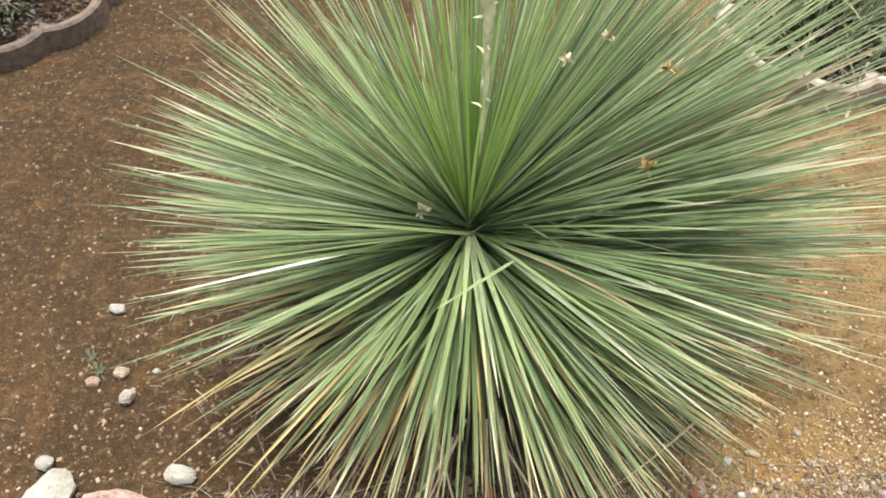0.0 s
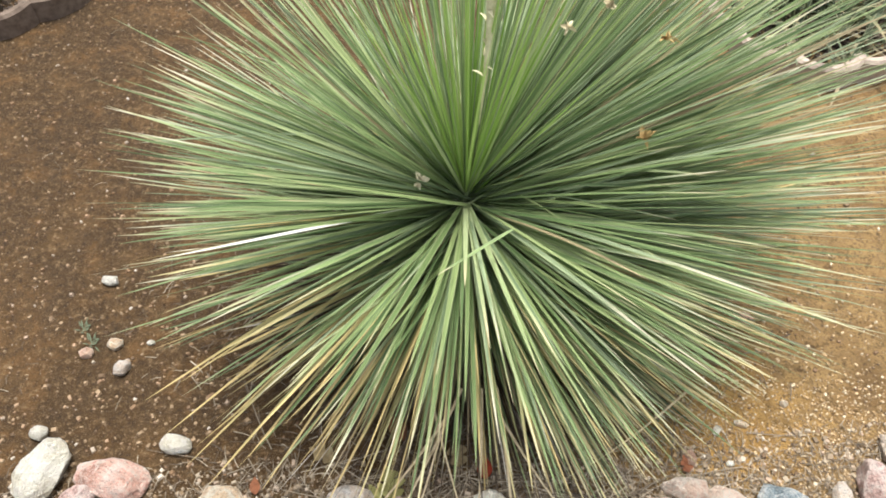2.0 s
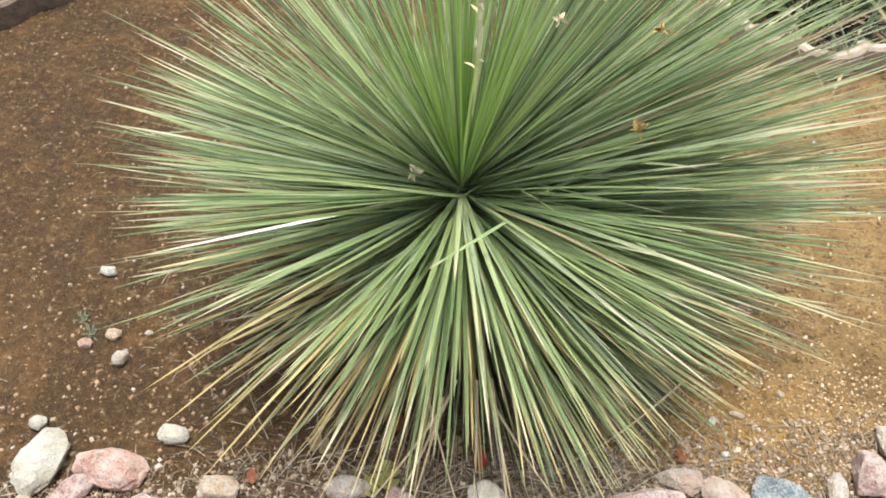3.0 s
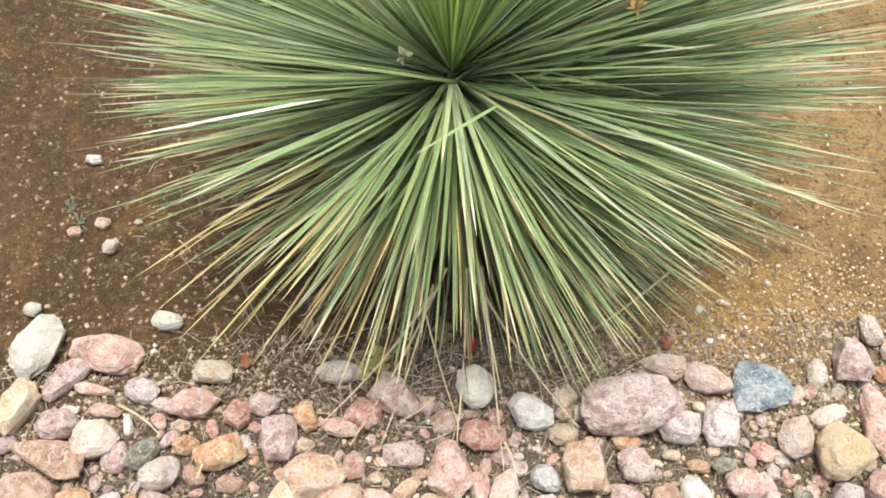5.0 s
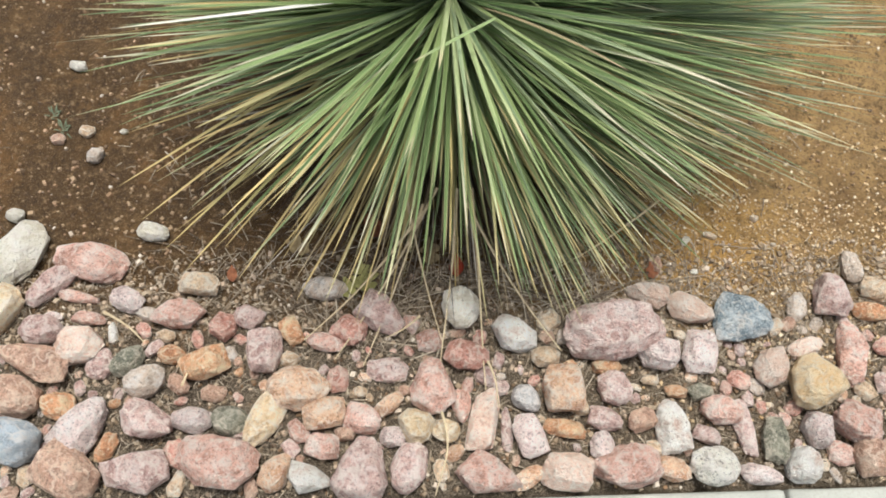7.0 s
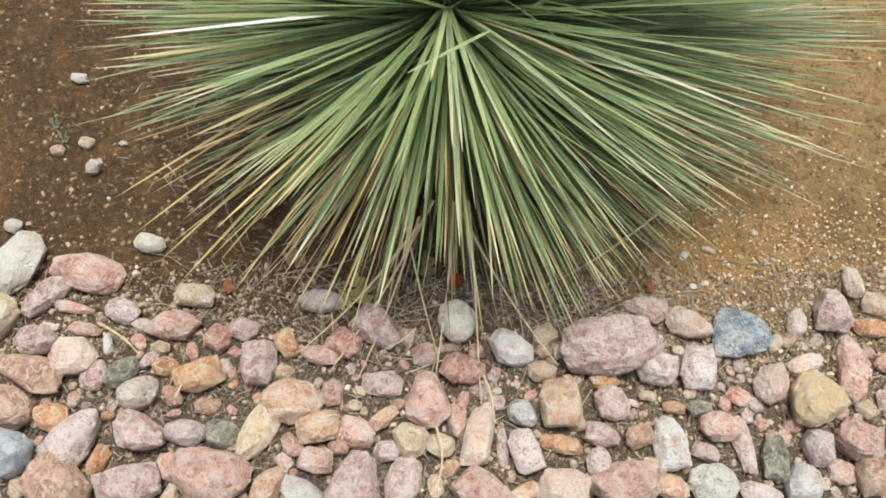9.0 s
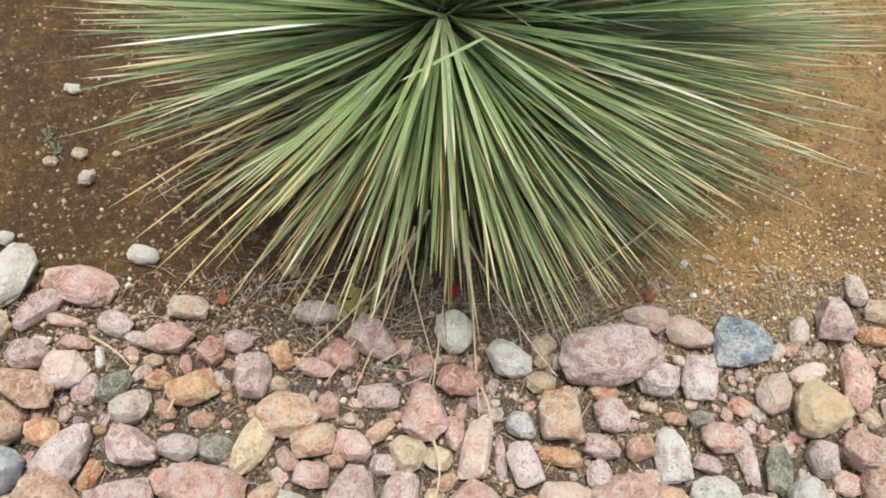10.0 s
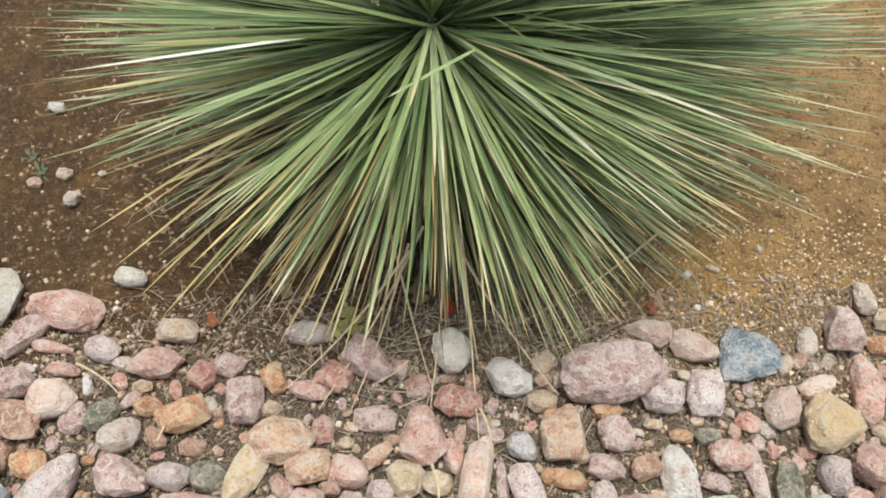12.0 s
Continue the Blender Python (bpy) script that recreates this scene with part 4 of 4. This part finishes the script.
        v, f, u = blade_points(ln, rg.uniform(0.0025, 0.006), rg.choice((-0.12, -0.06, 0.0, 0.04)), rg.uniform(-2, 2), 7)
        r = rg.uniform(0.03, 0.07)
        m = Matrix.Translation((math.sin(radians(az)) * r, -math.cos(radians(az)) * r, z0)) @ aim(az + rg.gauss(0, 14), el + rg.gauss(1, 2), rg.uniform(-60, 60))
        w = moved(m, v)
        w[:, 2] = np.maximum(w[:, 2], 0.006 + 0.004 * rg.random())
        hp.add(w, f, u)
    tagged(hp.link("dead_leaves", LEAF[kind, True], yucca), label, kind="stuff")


# the first, darkest layer deepens the gaps by its colour, as shade would
build_skirt(650, 22, -110, 110, "shaded_dead", "brown dead leaves under the rosette, darkened to stand in for shade")
build_skirt(150, 23, -100, 95, "dry", "tan dead leaves hanging to the soil")
build_skirt(100, 24, 5, 100, "dead", "bleached grey dead leaves under the rosette")


# ---- loose stuff on the soil ----
def in_bed(x, y, margin=0.01):
    return past_kerb(x, y) > margin


def pebble_shape(rg, s):
    """A small angular grain: eight corners of a squashed, jittered box."""
    v = []
    a = rg.uniform(0, math.pi)
    c, n = math.cos(a), math.sin(a)
    sx, sy, sz = s * rg.uniform(0.7, 1.3), s * rg.uniform(0.6, 1.0), s * rg.uniform(0.4, 0.8)
    for z in (-1, 1):
        k = 1.0 if z < 0 else rg.uniform(0.45, 0.8)
        for px, py in ((-1, -1), (1, -1), (1, 1), (-1, 1)):
            x, y = px * sx / 2 * k * rg.uniform(0.7, 1.1), py * sy / 2 * k * rg.uniform(0.7, 1.1)
            v.append((c * x - n * y, n * x + c * y, z * sz / 2 * rg.uniform(0.8, 1.1)))
    f = [(4, 5, 6, 7), (0, 1, 5, 4), (1, 2, 6, 5), (2, 3, 7, 6), (3, 0, 4, 7)]
    return v, f


def scatter(name, mat, count, seed, place, size, label, category):
    rg, hp = random.Random(seed), Heap()
    done = 0
    while done < count:
        x, y = place(rg)
        if not in_bed(x, y):
            continue
        s = size(rg)
        v, f = pebble_shape(rg, s)
        z = ground_height(x, y) + s * 0.12
        hp.add([(a + x, b + y, c + z) for a, b, c in v], f)
        done += 1
    return tagged(hp.link(name, mat, None, False), label, category, kind="stuff")


def anywhere(rg):
    return rg.uniform(-1.7, 1.5), rg.uniform(0.0, 2.5)


def in_border(rg):
    """Among the cobbles, the strip along the kerb."""
    s = rg.uniform(0.0, 0.46) if rg.random() < 0.8 else rg.uniform(0.3, 0.5)
    p = KERB_A + _ku * rg.uniform(-1.6, 1.2) + _kn * s
    return p.x, p.y


def open_ground(rg):
    """The bare soil on both sides of the plant."""
    return (rg.uniform(-1.6, -0.5), rg.uniform(0.45, 2.2)) if rg.random() < 0.85 else (rg.uniform(0.5, 1.4), rg.uniform(0.5, 1.6))


def orange_earth(rg):
    """The bare orange earth between the yucca and the border."""
    return rg.uniform(0.42, 1.05), rg.uniform(0.4, 0.78)


def left_side(rg):
    return rg.uniform(-1.3, -0.45), rg.gauss(0.55, 0.22)


def right_side(rg):
    return rg.gauss(0.75, 0.22), rg.gauss(0.62, 0.25)


scatter("gravel", GRIT, 4200, 5, anywhere, lambda r: 0.0025 + 0.0065 * r.random() ** 3, "pale fine gravel scattered over brown soil", "gravel")
scatter("soil_crumbs", CRUMB, 5200, 6, anywhere, lambda r: 0.002 + 0.008 * r.random() ** 3, "dark crumbs of soil and bark on the bed", "soil crumbs")
scatter("grit", GRIT_GREY, 12000, 7, in_border, lambda r: 0.003 + 0.013 * r.random() ** 2.5, "brown and pale grit between the cobbles", "grit")
scatter("border_crumbs", CRUMB, 2600, 8, in_border, lambda r: 0.003 + 0.01 * r.random() ** 2, "dark soil crumbs between the cobbles", "soil crumbs")
scatter("orange_gravel", GRIT_WARM, 3000, 9, right_side, lambda r: 0.003 + 0.008 * r.random() ** 3, "coarser gravel on bare orange soil", "gravel")

scatter("tan_grit", GRIT_WARM, 3200, 19, orange_earth, lambda r: 0.0025 + 0.006 * r.random() ** 2.5, "fine tan grit washed over orange soil", "grit")
scatter("mixed_gravel", GRIT, 800, 16, left_side, lambda r: 0.003 + 0.011 * r.random() ** 2.4, "tan gravel strewn over brown soil", "gravel")
scatter("dark_clods", CRUMB, 420, 14, open_ground, lambda r: 0.006 + 0.01 * r.random() ** 2, "dark clods and bark crumbs on bare soil", "soil crumbs")
scatter("loose_gravel", GRIT, 650, 15, open_ground, lambda r: 0.005 + 0.008 * r.random() ** 2, "tan gravel bits lying on bare soil", "gravel")


def straws(name, count, seed, place, lengths, widths, label):
    rg, hp = random.Random(seed), Heap()
    done = 0
    while done < count:
        x, y = place(rg)
        if not in_bed(x, y, 0.015):
            continue
        ln, w = rg.uniform(*lengths), rg.uniform(*widths)
        a, bend = rg.uniform(0, 2 * math.pi), rg.gauss(0, 0.22)
        px, py, lift = x, y, rg.uniform(0.001, 0.012)
        v, f = [], []
        for i in range(5):
            t = i / 4
            c, s = math.cos(a + bend * t), math.sin(a + bend * t)
            if i:
                px, py = px + c * ln / 4, py + s * ln / 4
            z = ground_height(px, py) + 0.002 + lift * (1 - abs(2 * t - 1) * 0.6)
            hw = w / 2 * (1 - 0.5 * t)
            v += [(px - s * hw, py + c * hw, z), (px + s * hw, py - c * hw, z), (px, py, z + hw)]
            if i:
                b = (i - 1) * 3
                f += [(b, b + 3, b + 5, b + 2), (b + 2, b + 5, b + 4, b + 1)]
        hp.add(v, f)
        done += 1
    return tagged(hp.link(name, STRAW), label, "dry debris", kind="stuff")


def round_base(rg):
    a, r = rg.uniform(0, 2 * math.pi), rg.gauss(0.5, 0.12)
    return CROWN.x + r * math.sin(a), CROWN.y - r * math.cos(a)


straws("straw", 9000, 31, in_border, (0.006, 0.036), (0.0008, 0.0024), "dry straw and grass bits between the cobbles")
straws("leaf_litter", 1500, 32, round_base, (0.01, 0.05), (0.0008, 0.003), "grey dry litter round the base of the yucca")


def below_plant(rg):
    """The strip between the yucca's drip line and the first stones."""
    return rg.gauss(0.12, 0.22), rg.gauss(0.5, 0.07)


straws("long_straw", 420, 34, below_plant, (0.06, 0.17), (0.0014, 0.0034), "long dead leaf strips lying below the yucca")
straws("scattered_straw", 420, 33, anywhere, (0.008, 0.04), (0.0006, 0.0014), "thin dry straws scattered over bare soil")


# ---- single fallen and dried pieces ----
def plain_material(name, col, dark, rough=0.8, scale=90):
    m, nt, bs = nodes_of(name)
    g = grain(nt, coords(nt), scale, 4, 0.65)
    nt.links.new(ramp(nt, g, [(0.3, dark), (0.65, col)]), bs.inputs["Base Color"])
    bs.inputs["Roughness"].default_value = rough
    bumped(nt, bs, g, 0.5, 0.002)
    return m


STALK = plain_material("cream_stalk", (0.72, 0.68, 0.47), (0.42, 0.4, 0.22), 0.8, 60)
HUSK = plain_material("dry_husk", (0.75, 0.7, 0.52), (0.52, 0.45, 0.29))
CREAM_PETAL = plain_material("cream_petal", (0.6, 0.54, 0.36), (0.4, 0.32, 0.18))
BROWN_PETAL = plain_material("brown_petal", (0.52, 0.38, 0.16), (0.28, 0.17, 0.06))
OAK_YELLOW = plain_material("yellow_green_leaf", (0.5, 0.48, 0.19), (0.34, 0.33, 0.12))
RED_LEAF = plain_material("red_leaf", (0.5, 0.07, 0.03), (0.32, 0.05, 0.025))
RUST_LEAF = plain_material("rust_leaf", (0.42, 0.17, 0.08), (0.25, 0.1, 0.05))
LOBED_TAN = plain_material("tan_leaf", (0.45, 0.36, 0.2), (0.28, 0.2, 0.11))


def fallen_leaf(mat, x, y, z, length, turn, tilt, lobes, label):
    """A dry leaf with a lobed or plain outline, cupped, with some thickness."""
    bm = bmesh.new()
    n = 28
    rows = []
    for i in range(n + 1):
        t = i / n
        w = math.sin(math.pi * t ** 0.8) * 0.3
        if lobes:
            w *= 0.3 + 1.0 * abs(math.sin(math.pi * (lobes + 0.5) * t)) ** 0.7
        rows.append([bm.verts.new((s * w * length, (t - 0.5) * length, 0.22 * length * (w * s) ** 2 * 4 + 0.1 * length * (t - 0.5) ** 2)) for s in (-1, -0.5, 0, 0.5, 1)])
    for a, b in zip(rows, rows[1:]):
        for k in range(4):
            bm.faces.new((a[k], a[k + 1], b[k + 1], b[k]))
    bmesh.ops.solidify(bm, geom=bm.faces[:], thickness=0.0008)
    me = bpy.data.meshes.new("fallen_leaf")
    bm.to_mesh(me)
    bm.free()
    me.materials.append(mat)
    ob = new("fallen_leaf", me)
    ob.matrix_world = pose(x, y, z, tilt, 0, turn)
    return tagged(ob, label, "fallen leaf")


fallen_leaf(OAK_YELLOW, -0.145, 0.49, 0.022, 0.07, 25, 14, 3, "yellow-green lobed leaf fallen under the yucca")
fallen_leaf(OAK_YELLOW, -0.168, 0.468, 0.018, 0.06, -50, 8, 3, "yellow-green lobed leaf fallen under the yucca")
fallen_leaf(RED_LEAF, 0.035, 0.53, 0.03, 0.05, 10, 40, 0, "small bright red leaf lying among dead leaves")
fallen_leaf(RUST_LEAF, 0.435, 0.565, 0.018, 0.036, 20, 20, 2, "small rust-red leaf on the soil beside the yucca")
fallen_leaf(RUST_LEAF, -0.41, 0.47, 0.016, 0.034, 10, 20, 0, "curled rust-brown leaf on the soil")
fallen_leaf(RUST_LEAF, -0.145, 0.6, 0.03, 0.06, 40, 30, 0, "curled rust-brown leaf under the yucca")
fallen_leaf(LOBED_TAN, -0.29, 0.54, 0.022, 0.055, 75, 15, 2, "tan dry lobed leaf under the yucca")
fallen_leaf(LOBED_TAN, -0.02, 0.555, 0.03, 0.06, 15, 35, 2, "tan dry lobed leaf under the yucca")
fallen_leaf(LOBED_TAN, 0.17, 0.56, 0.03, 0.05, -25, 35, 2, "tan dry lobed leaf under the yucca")
fallen_leaf(LOBED_TAN, 0.28, 0.6, 0.028, 0.05, -65, 25, 2, "tan dry lobed leaf under the yucca")


def dried_flower(mat, x, y, z, size, seed, label):
    """A crumpled spent flower caught on the leaves: a few curled petals."""
    rg, hp = random.Random(seed), Heap()
    for k in range(7):
        v, f, u = blade_points(size * rg.uniform(0.7, 1.1), size * rg.uniform(0.3, 0.5), rg.uniform(-0.5, 0.5), rg.uniform(-1.2, 1.2), 5, 0.6)
        hp.add(moved(aim(k * 51 + rg.uniform(-20, 20), rg.uniform(-20, 70), rg.uniform(-90, 90)), v), f, u)
    ob = hp.link("dried_flower", mat)
    ob.location = (x, y, z)
    return tagged(ob, label, "dried flower")


dried_flower(HUSK, -0.111, 0.902, 0.44, 0.028, 1, "pale papery husk caught at the yucca's centre")
dried_flower(BROWN_PETAL, 0.255, 0.92, 0.76, 0.02, 2, "brown spent flower caught on yucca leaves")
dried_flower(BROWN_PETAL, 0.246, 0.85, 0.625, 0.024, 3, "brown spent flower caught on yucca leaves")
dried_flower(CREAM_PETAL, 0.106, 0.896, 0.792, 0.015, 4, "cream spent flower caught on yucca leaves")
dried_flower(CREAM_PETAL, 0.16, 0.909, 0.82, 0.017, 5, "cream spent flower caught on yucca leaves")
dried_flower(BROWN_PETAL, 0.06, 0.94, 0.42, 0.022, 6, "brown spent flower in the heart of the yucca")


def build_stalk():
    """A bleached, ragged strip of an old flower stalk standing among the young leaves."""
    bm = bmesh.new()
    rg, rings = random.Random(8), []
    for i in range(26):
        t = i / 25
        r = 0.0012 + 0.0085 * min(1.0, max(0.0, t - 0.05) * 1.7)
        ring = []
        for k in range(8):
            a = k / 8 * 2 * math.pi
            rr = r * (1 + 0.75 * noise.noise((math.cos(a), math.sin(a), t * 22)))
            ring.append(bm.verts.new((rr * math.cos(a) + 0.004 * math.sin(t * 5), rr * 0.7 * math.sin(a), t * 0.52)))
        rings.append(ring)
    for lo, hi in zip(rings, rings[1:]):
        for k in range(8):
            bm.faces.new((lo[k], lo[(k + 1) % 8], hi[(k + 1) % 8], hi[k]))
    bm.faces.new(rings[-1])
    st = part("dry_stalk", bm, STALK, yucca, "bleached ragged remains of a flower stalk")
    st.matrix_local = Matrix.Translation((0.017, -0.062, 0.6)) @ pose(0, 0, 0, 1, 1, 0)
    for k in range(22):
        b = bmesh.new()
        v, f, u = blade_points(rg.uniform(0.014, 0.026), 0.006, rg.uniform(0.1, 0.6), rg.uniform(-1, 1), 4, 0.5)
        vs = [b.verts.new(p) for p in v]
        for q in f:
            b.faces.new([vs[i] for i in q])
        o = part("bract", b, STALK, st)
        o.matrix_local = Matrix.Translation((0, 0, 0.06 + 0.02 * k)) @ aim(k * 137, rg.uniform(35, 75))
    return st


build_stalk()


def fibre(x0, y0, z0, x1, y1, sag, width, mat_kind="dry"):
    """A long dead leaf lying out over the cobbles."""
    a, b = Vector((x0, y0, z0)), Vector((x1, y1, 0.035))
    if y0 > 0.42:
        # its foot stays hidden among the leaves
        a += (a - b).normalized() * 0.16
        z0 = a.z = 0.16
    bm = bmesh.new()
    rows, n = [], 14
    along = (b - a).normalized()
    side = Vector((-along.y, along.x, 0)).normalized()
    for i in range(n + 1):
        t = i / n
        p = a.lerp(b, t) + side * sag * math.sin(t * math.pi * 1.3) - Vector((0, 0, 0.25 * z0 * math.sin(t * math.pi)))
        p.z = max(p.z, 0.03)
        w = width * 0.7 * (1 - 0.75 * t)
        rows.append([bm.verts.new(p + side * w), bm.verts.new(p + Vector((0, 0, w * 0.8))), bm.verts.new(p - side * w)])
    for r, s in zip(rows, rows[1:]):
        bm.faces.new((r[0], r[1], s[1], s[0]))
        bm.faces.new((r[1], r[2], s[2], s[1]))
    me = bpy.data.meshes.new("dead_leaf")
    bm.to_mesh(me)
    bm.free()
    me.materials.append(STRAW_PALE)
    return tagged(new("dead_leaf", me), "long tan dead leaf trailing over the cobbles", "dead leaf", "trailing dead leaves")


STRAW_PALE = plain_material("pale_straw", (0.62, 0.52, 0.34), (0.42, 0.33, 0.2))
fibre(0.023, 0.478, 0.070, 0.025, 0.330, 0.004, 0.0045)
fibre(0.078, 0.483, 0.070, 0.115, 0.283, 0.004, 0.0045)
fibre(0.109, 0.329, 0.070, 0.143, 0.254, 0.006, 0.0036)
fibre(0.032, 0.228, 0.070, 0.045, 0.085, 0.012, 0.0036)
fibre(-0.088, 0.491, 0.070, -0.178, 0.312, 0.000, 0.0045)
fibre(-0.025, 0.404, 0.070, -0.087, 0.364, 0.000, 0.0036)
fibre(-0.140, 0.462, 0.070, -0.242, 0.344, 0.000, 0.0045)
fibre(-0.083, 0.445, 0.070, -0.123, 0.305, 0.000, 0.0036)
fibre(0.132, 0.511, 0.070, 0.252, 0.372, 0.000, 0.0045)
fibre(-0.020, 0.473, 0.070, 0.023, 0.363, 0.000, 0.0036)
fibre(-0.616, 0.351, 0.070, -0.539, 0.312, 0.004, 0.0036)
fibre(-0.441, 0.228, 0.070, -0.448, 0.288, 0.004, 0.0036)
fibre(0.287, 0.574, 0.070, 0.192, 0.512, 0.002, 0.0036)


def weed(x, y):
    """A tiny grey-green seedling on the bare soil."""
    ob = new("weed")
    ob.location = (x, y, ground_height(x, y))
    tagged(ob, "tiny grey-green seedling on bare soil", "weed")
    rg = random.Random(3)
    for k in range(16):
        b = bmesh.new()
        v, f, u = blade_points(rg.uniform(0.008, 0.02), 0.003, 0.2, 0.3, 4)
        vs = [b.verts.new(p) for p in v]
        for q in f:
            b.faces.new([vs[i] for i in q])
        o = part("leaf", b, WEED, ob)
        o.matrix_local = Matrix.Translation((rg.uniform(-0.012, 0.012), rg.uniform(-0.012, 0.012), 0.002)) @ aim(rg.uniform(0, 360), rg.uniform(5, 40))
    return ob


WEED = plain_material("grey_green_leaf", (0.13, 0.155, 0.09), (0.07, 0.085, 0.05))
weed(-0.871, 0.801)
weed(-0.84, 0.767)

# ---- ringed beds behind the yucca ----
RING = plain_material("pinkish_concrete", (0.46, 0.38, 0.31), (0.32, 0.25, 0.2), 0.85, 40)

# brown edging with the shrub's shade mixed into its colour
SHADED_CLAY = plain_material("shaded_brown_clay", (0.2, 0.15, 0.115), (0.1, 0.07, 0.05), 0.85, 40)


def ringed_bed(cx, cy, radius, first, count, mat, label):
    """A low ring of scalloped edging blocks, each one bulging outwards."""
    ring = new("edging_ring")
    ring.location = (cx, cy, 0)
    tagged(ring, label, "garden edging")
    for k in range(count):
        a = radians(first + 360 / count * k)
        bm = bmesh.new()
        half, r, th, hgt = radians(66), radius * math.sin(math.pi / count) * 1.08, 0.032, 0.075
        prof = [(-th / 2, -0.03), (-th / 2, hgt - 0.008), (-th / 2 + 0.008, hgt), (th / 2 - 0.008, hgt), (th / 2, hgt - 0.008), (th / 2, -0.03)]
        rows = []
        for i in range(17):
            b = -half + 2 * half * i / 16
            rows.append([bm.verts.new(((r + o) * math.cos(b), (r + o) * math.sin(b), z + 0.002 * noise.noise((i * 0.4, k, o * 90)))) for o, z in prof])
        for p, q in zip(rows, rows[1:]):
            for j in range(5):
                bm.faces.new((p[j], q[j], q[j + 1], p[j + 1]))
        bm.faces.new(rows[0])
        bm.faces.new(rows[-1][::-1])
        bmesh.ops.recalc_face_normals(bm, faces=bm.faces[:])
        ob = part("edging_block", bm, mat, ring, smooth=False)
        off = radius - r
        ob.matrix_local = pose(off * math.cos(a), off * math.sin(a), 0, 0, 0, math.degrees(a))
    return ring


ringed_bed(0.99, 2.02, 0.3, 268, 9, RING, "ring of scalloped pinkish concrete edging round a bed")
ringed_bed(-1.63, 2.13, 0.38, 333, 9, SHADED_CLAY, "ring of scalloped brown clay edging round a shrub, toned darker for its shade")

DARK_STRAP = leaf_material("dark_strap_leaf", (0.04, 0.062, 0.024), (0.018, 0.03, 0.013), (0.085, 0.11, 0.045), (0.3, 0.24, 0.12), 0.75, True)


def mulch(cx, cy, radius, seed):
    rg, hp = random.Random(seed), Heap()
    for _ in range(900):
        a, r = rg.uniform(0, 2 * math.pi), radius * math.sqrt(rg.random())
        x, y = cx + r * math.cos(a), cy + r * math.sin(a)
        v, f = pebble_shape(rg, rg.uniform(0.008, 0.026))
        hp.add([(p + x, q + y, s + ground_height(x, y) + 0.006) for p, q, s in v], f)
    tagged(hp.link("bark_mulch", MULCH, None, False), "dark bark mulch inside the edging ring", "mulch", kind="stuff")


MULCH = mixed_material("bark", [(0.0, (0.035, 0.025, 0.02)), (0.6, (0.08, 0.055, 0.04)), (1.0, (0.2, 0.15, 0.1))])
mulch(0.99, 2.02, 0.26, 41)
mulch(-1.63, 2.13, 0.34, 42)


def strappy_plant(cx, cy):
    ob = new("strap_leaved_plant")
    ob.location = (cx, cy, 0)
    tagged(ob, "dark green strap-leaved plant with dry leaves at its base", "garden plant")
    rg = random.Random(51)
    for name, mat, count, els in (("leaves", DARK_STRAP, 130, (15, 80)), ("dry_leaves", LEAF["dry", True], 20, (-4, 25))):
        hp = Heap()
        for _ in range(count):
            a = rg.uniform(0, 360)
            v, f, u = blade_points(rg.uniform(0.25, 0.48), rg.uniform(0.008, 0.016), rg.uniform(0.1, 0.5), rg.uniform(-0.8, 0.8), 8)
            w = moved(Matrix.Translation((rg.gauss(0, 0.08), rg.gauss(0, 0.08), 0.02)) @ aim(a, rg.uniform(*els)), v)
            w[:, 2] = np.maximum(w[:, 2], 0.014)
            hp.add(w, f, u)
        tagged(hp.link(name, mat, ob), kind="stuff")
    return ob


strappy_plant(1.04, 2.04)


def small_shrub(cx, cy):
    ob = new("shrub")
    ob.location = (cx, cy, 0)
    tagged(ob, "low shrub with small dark and silvery leaves", "shrub")
    rg = random.Random(61)
    tw, dark, pale = Heap(), Heap(), Heap()
    for _ in range(150):
        az, el, ln = rg.uniform(0, 360), rg.uniform(25, 80), rg.uniform(0.2, 0.4)
        m = Matrix.Translation((rg.gauss(0, 0.03), rg.gauss(0, 0.03), 0.02)) @ aim(az, el)
        v, f, u = blade_points(ln, 0.005, 0.28, 0.4, 6, 0.8)
        w = moved(m, v)
        w[:, 2] = np.maximum(w[:, 2], 0.02)
        tw.add(w, f, u)
        for k in range(34):
            i = rg.randint(1, 6) * 3 + 1
            p = w[i] + np.array([rg.gauss(0, 0.018), rg.gauss(0, 0.018), rg.gauss(0, 0.014)])
            v, f, u = blade_points(rg.uniform(0.014, 0.028), rg.uniform(0.006, 0.011), 0.2, 0.3, 3, 0.4)
            q = moved(Matrix.Translation(Vector(p)) @ aim(rg.uniform(0, 360), rg.uniform(-20, 60)), v)
            q[:, 2] = np.maximum(q[:, 2], 0.012)
            (pale if rg.random() < 0.1 else dark).add(q, f, u)
    tagged(tw.link("twig", STRAW, ob), kind="stuff")
    tagged(dark.link("leaves", DARK_STRAP, ob), kind="stuff")
    tagged(pale.link("silvery_leaves", SILVER, ob), kind="stuff")
    return ob


SILVER = leaf_material("silvery_leaf", (0.3, 0.33, 0.3), (0.2, 0.23, 0.2), (0.45, 0.47, 0.44), (0.4, 0.38, 0.3), 0.9, True)
small_shrub(-1.72, 2.04)
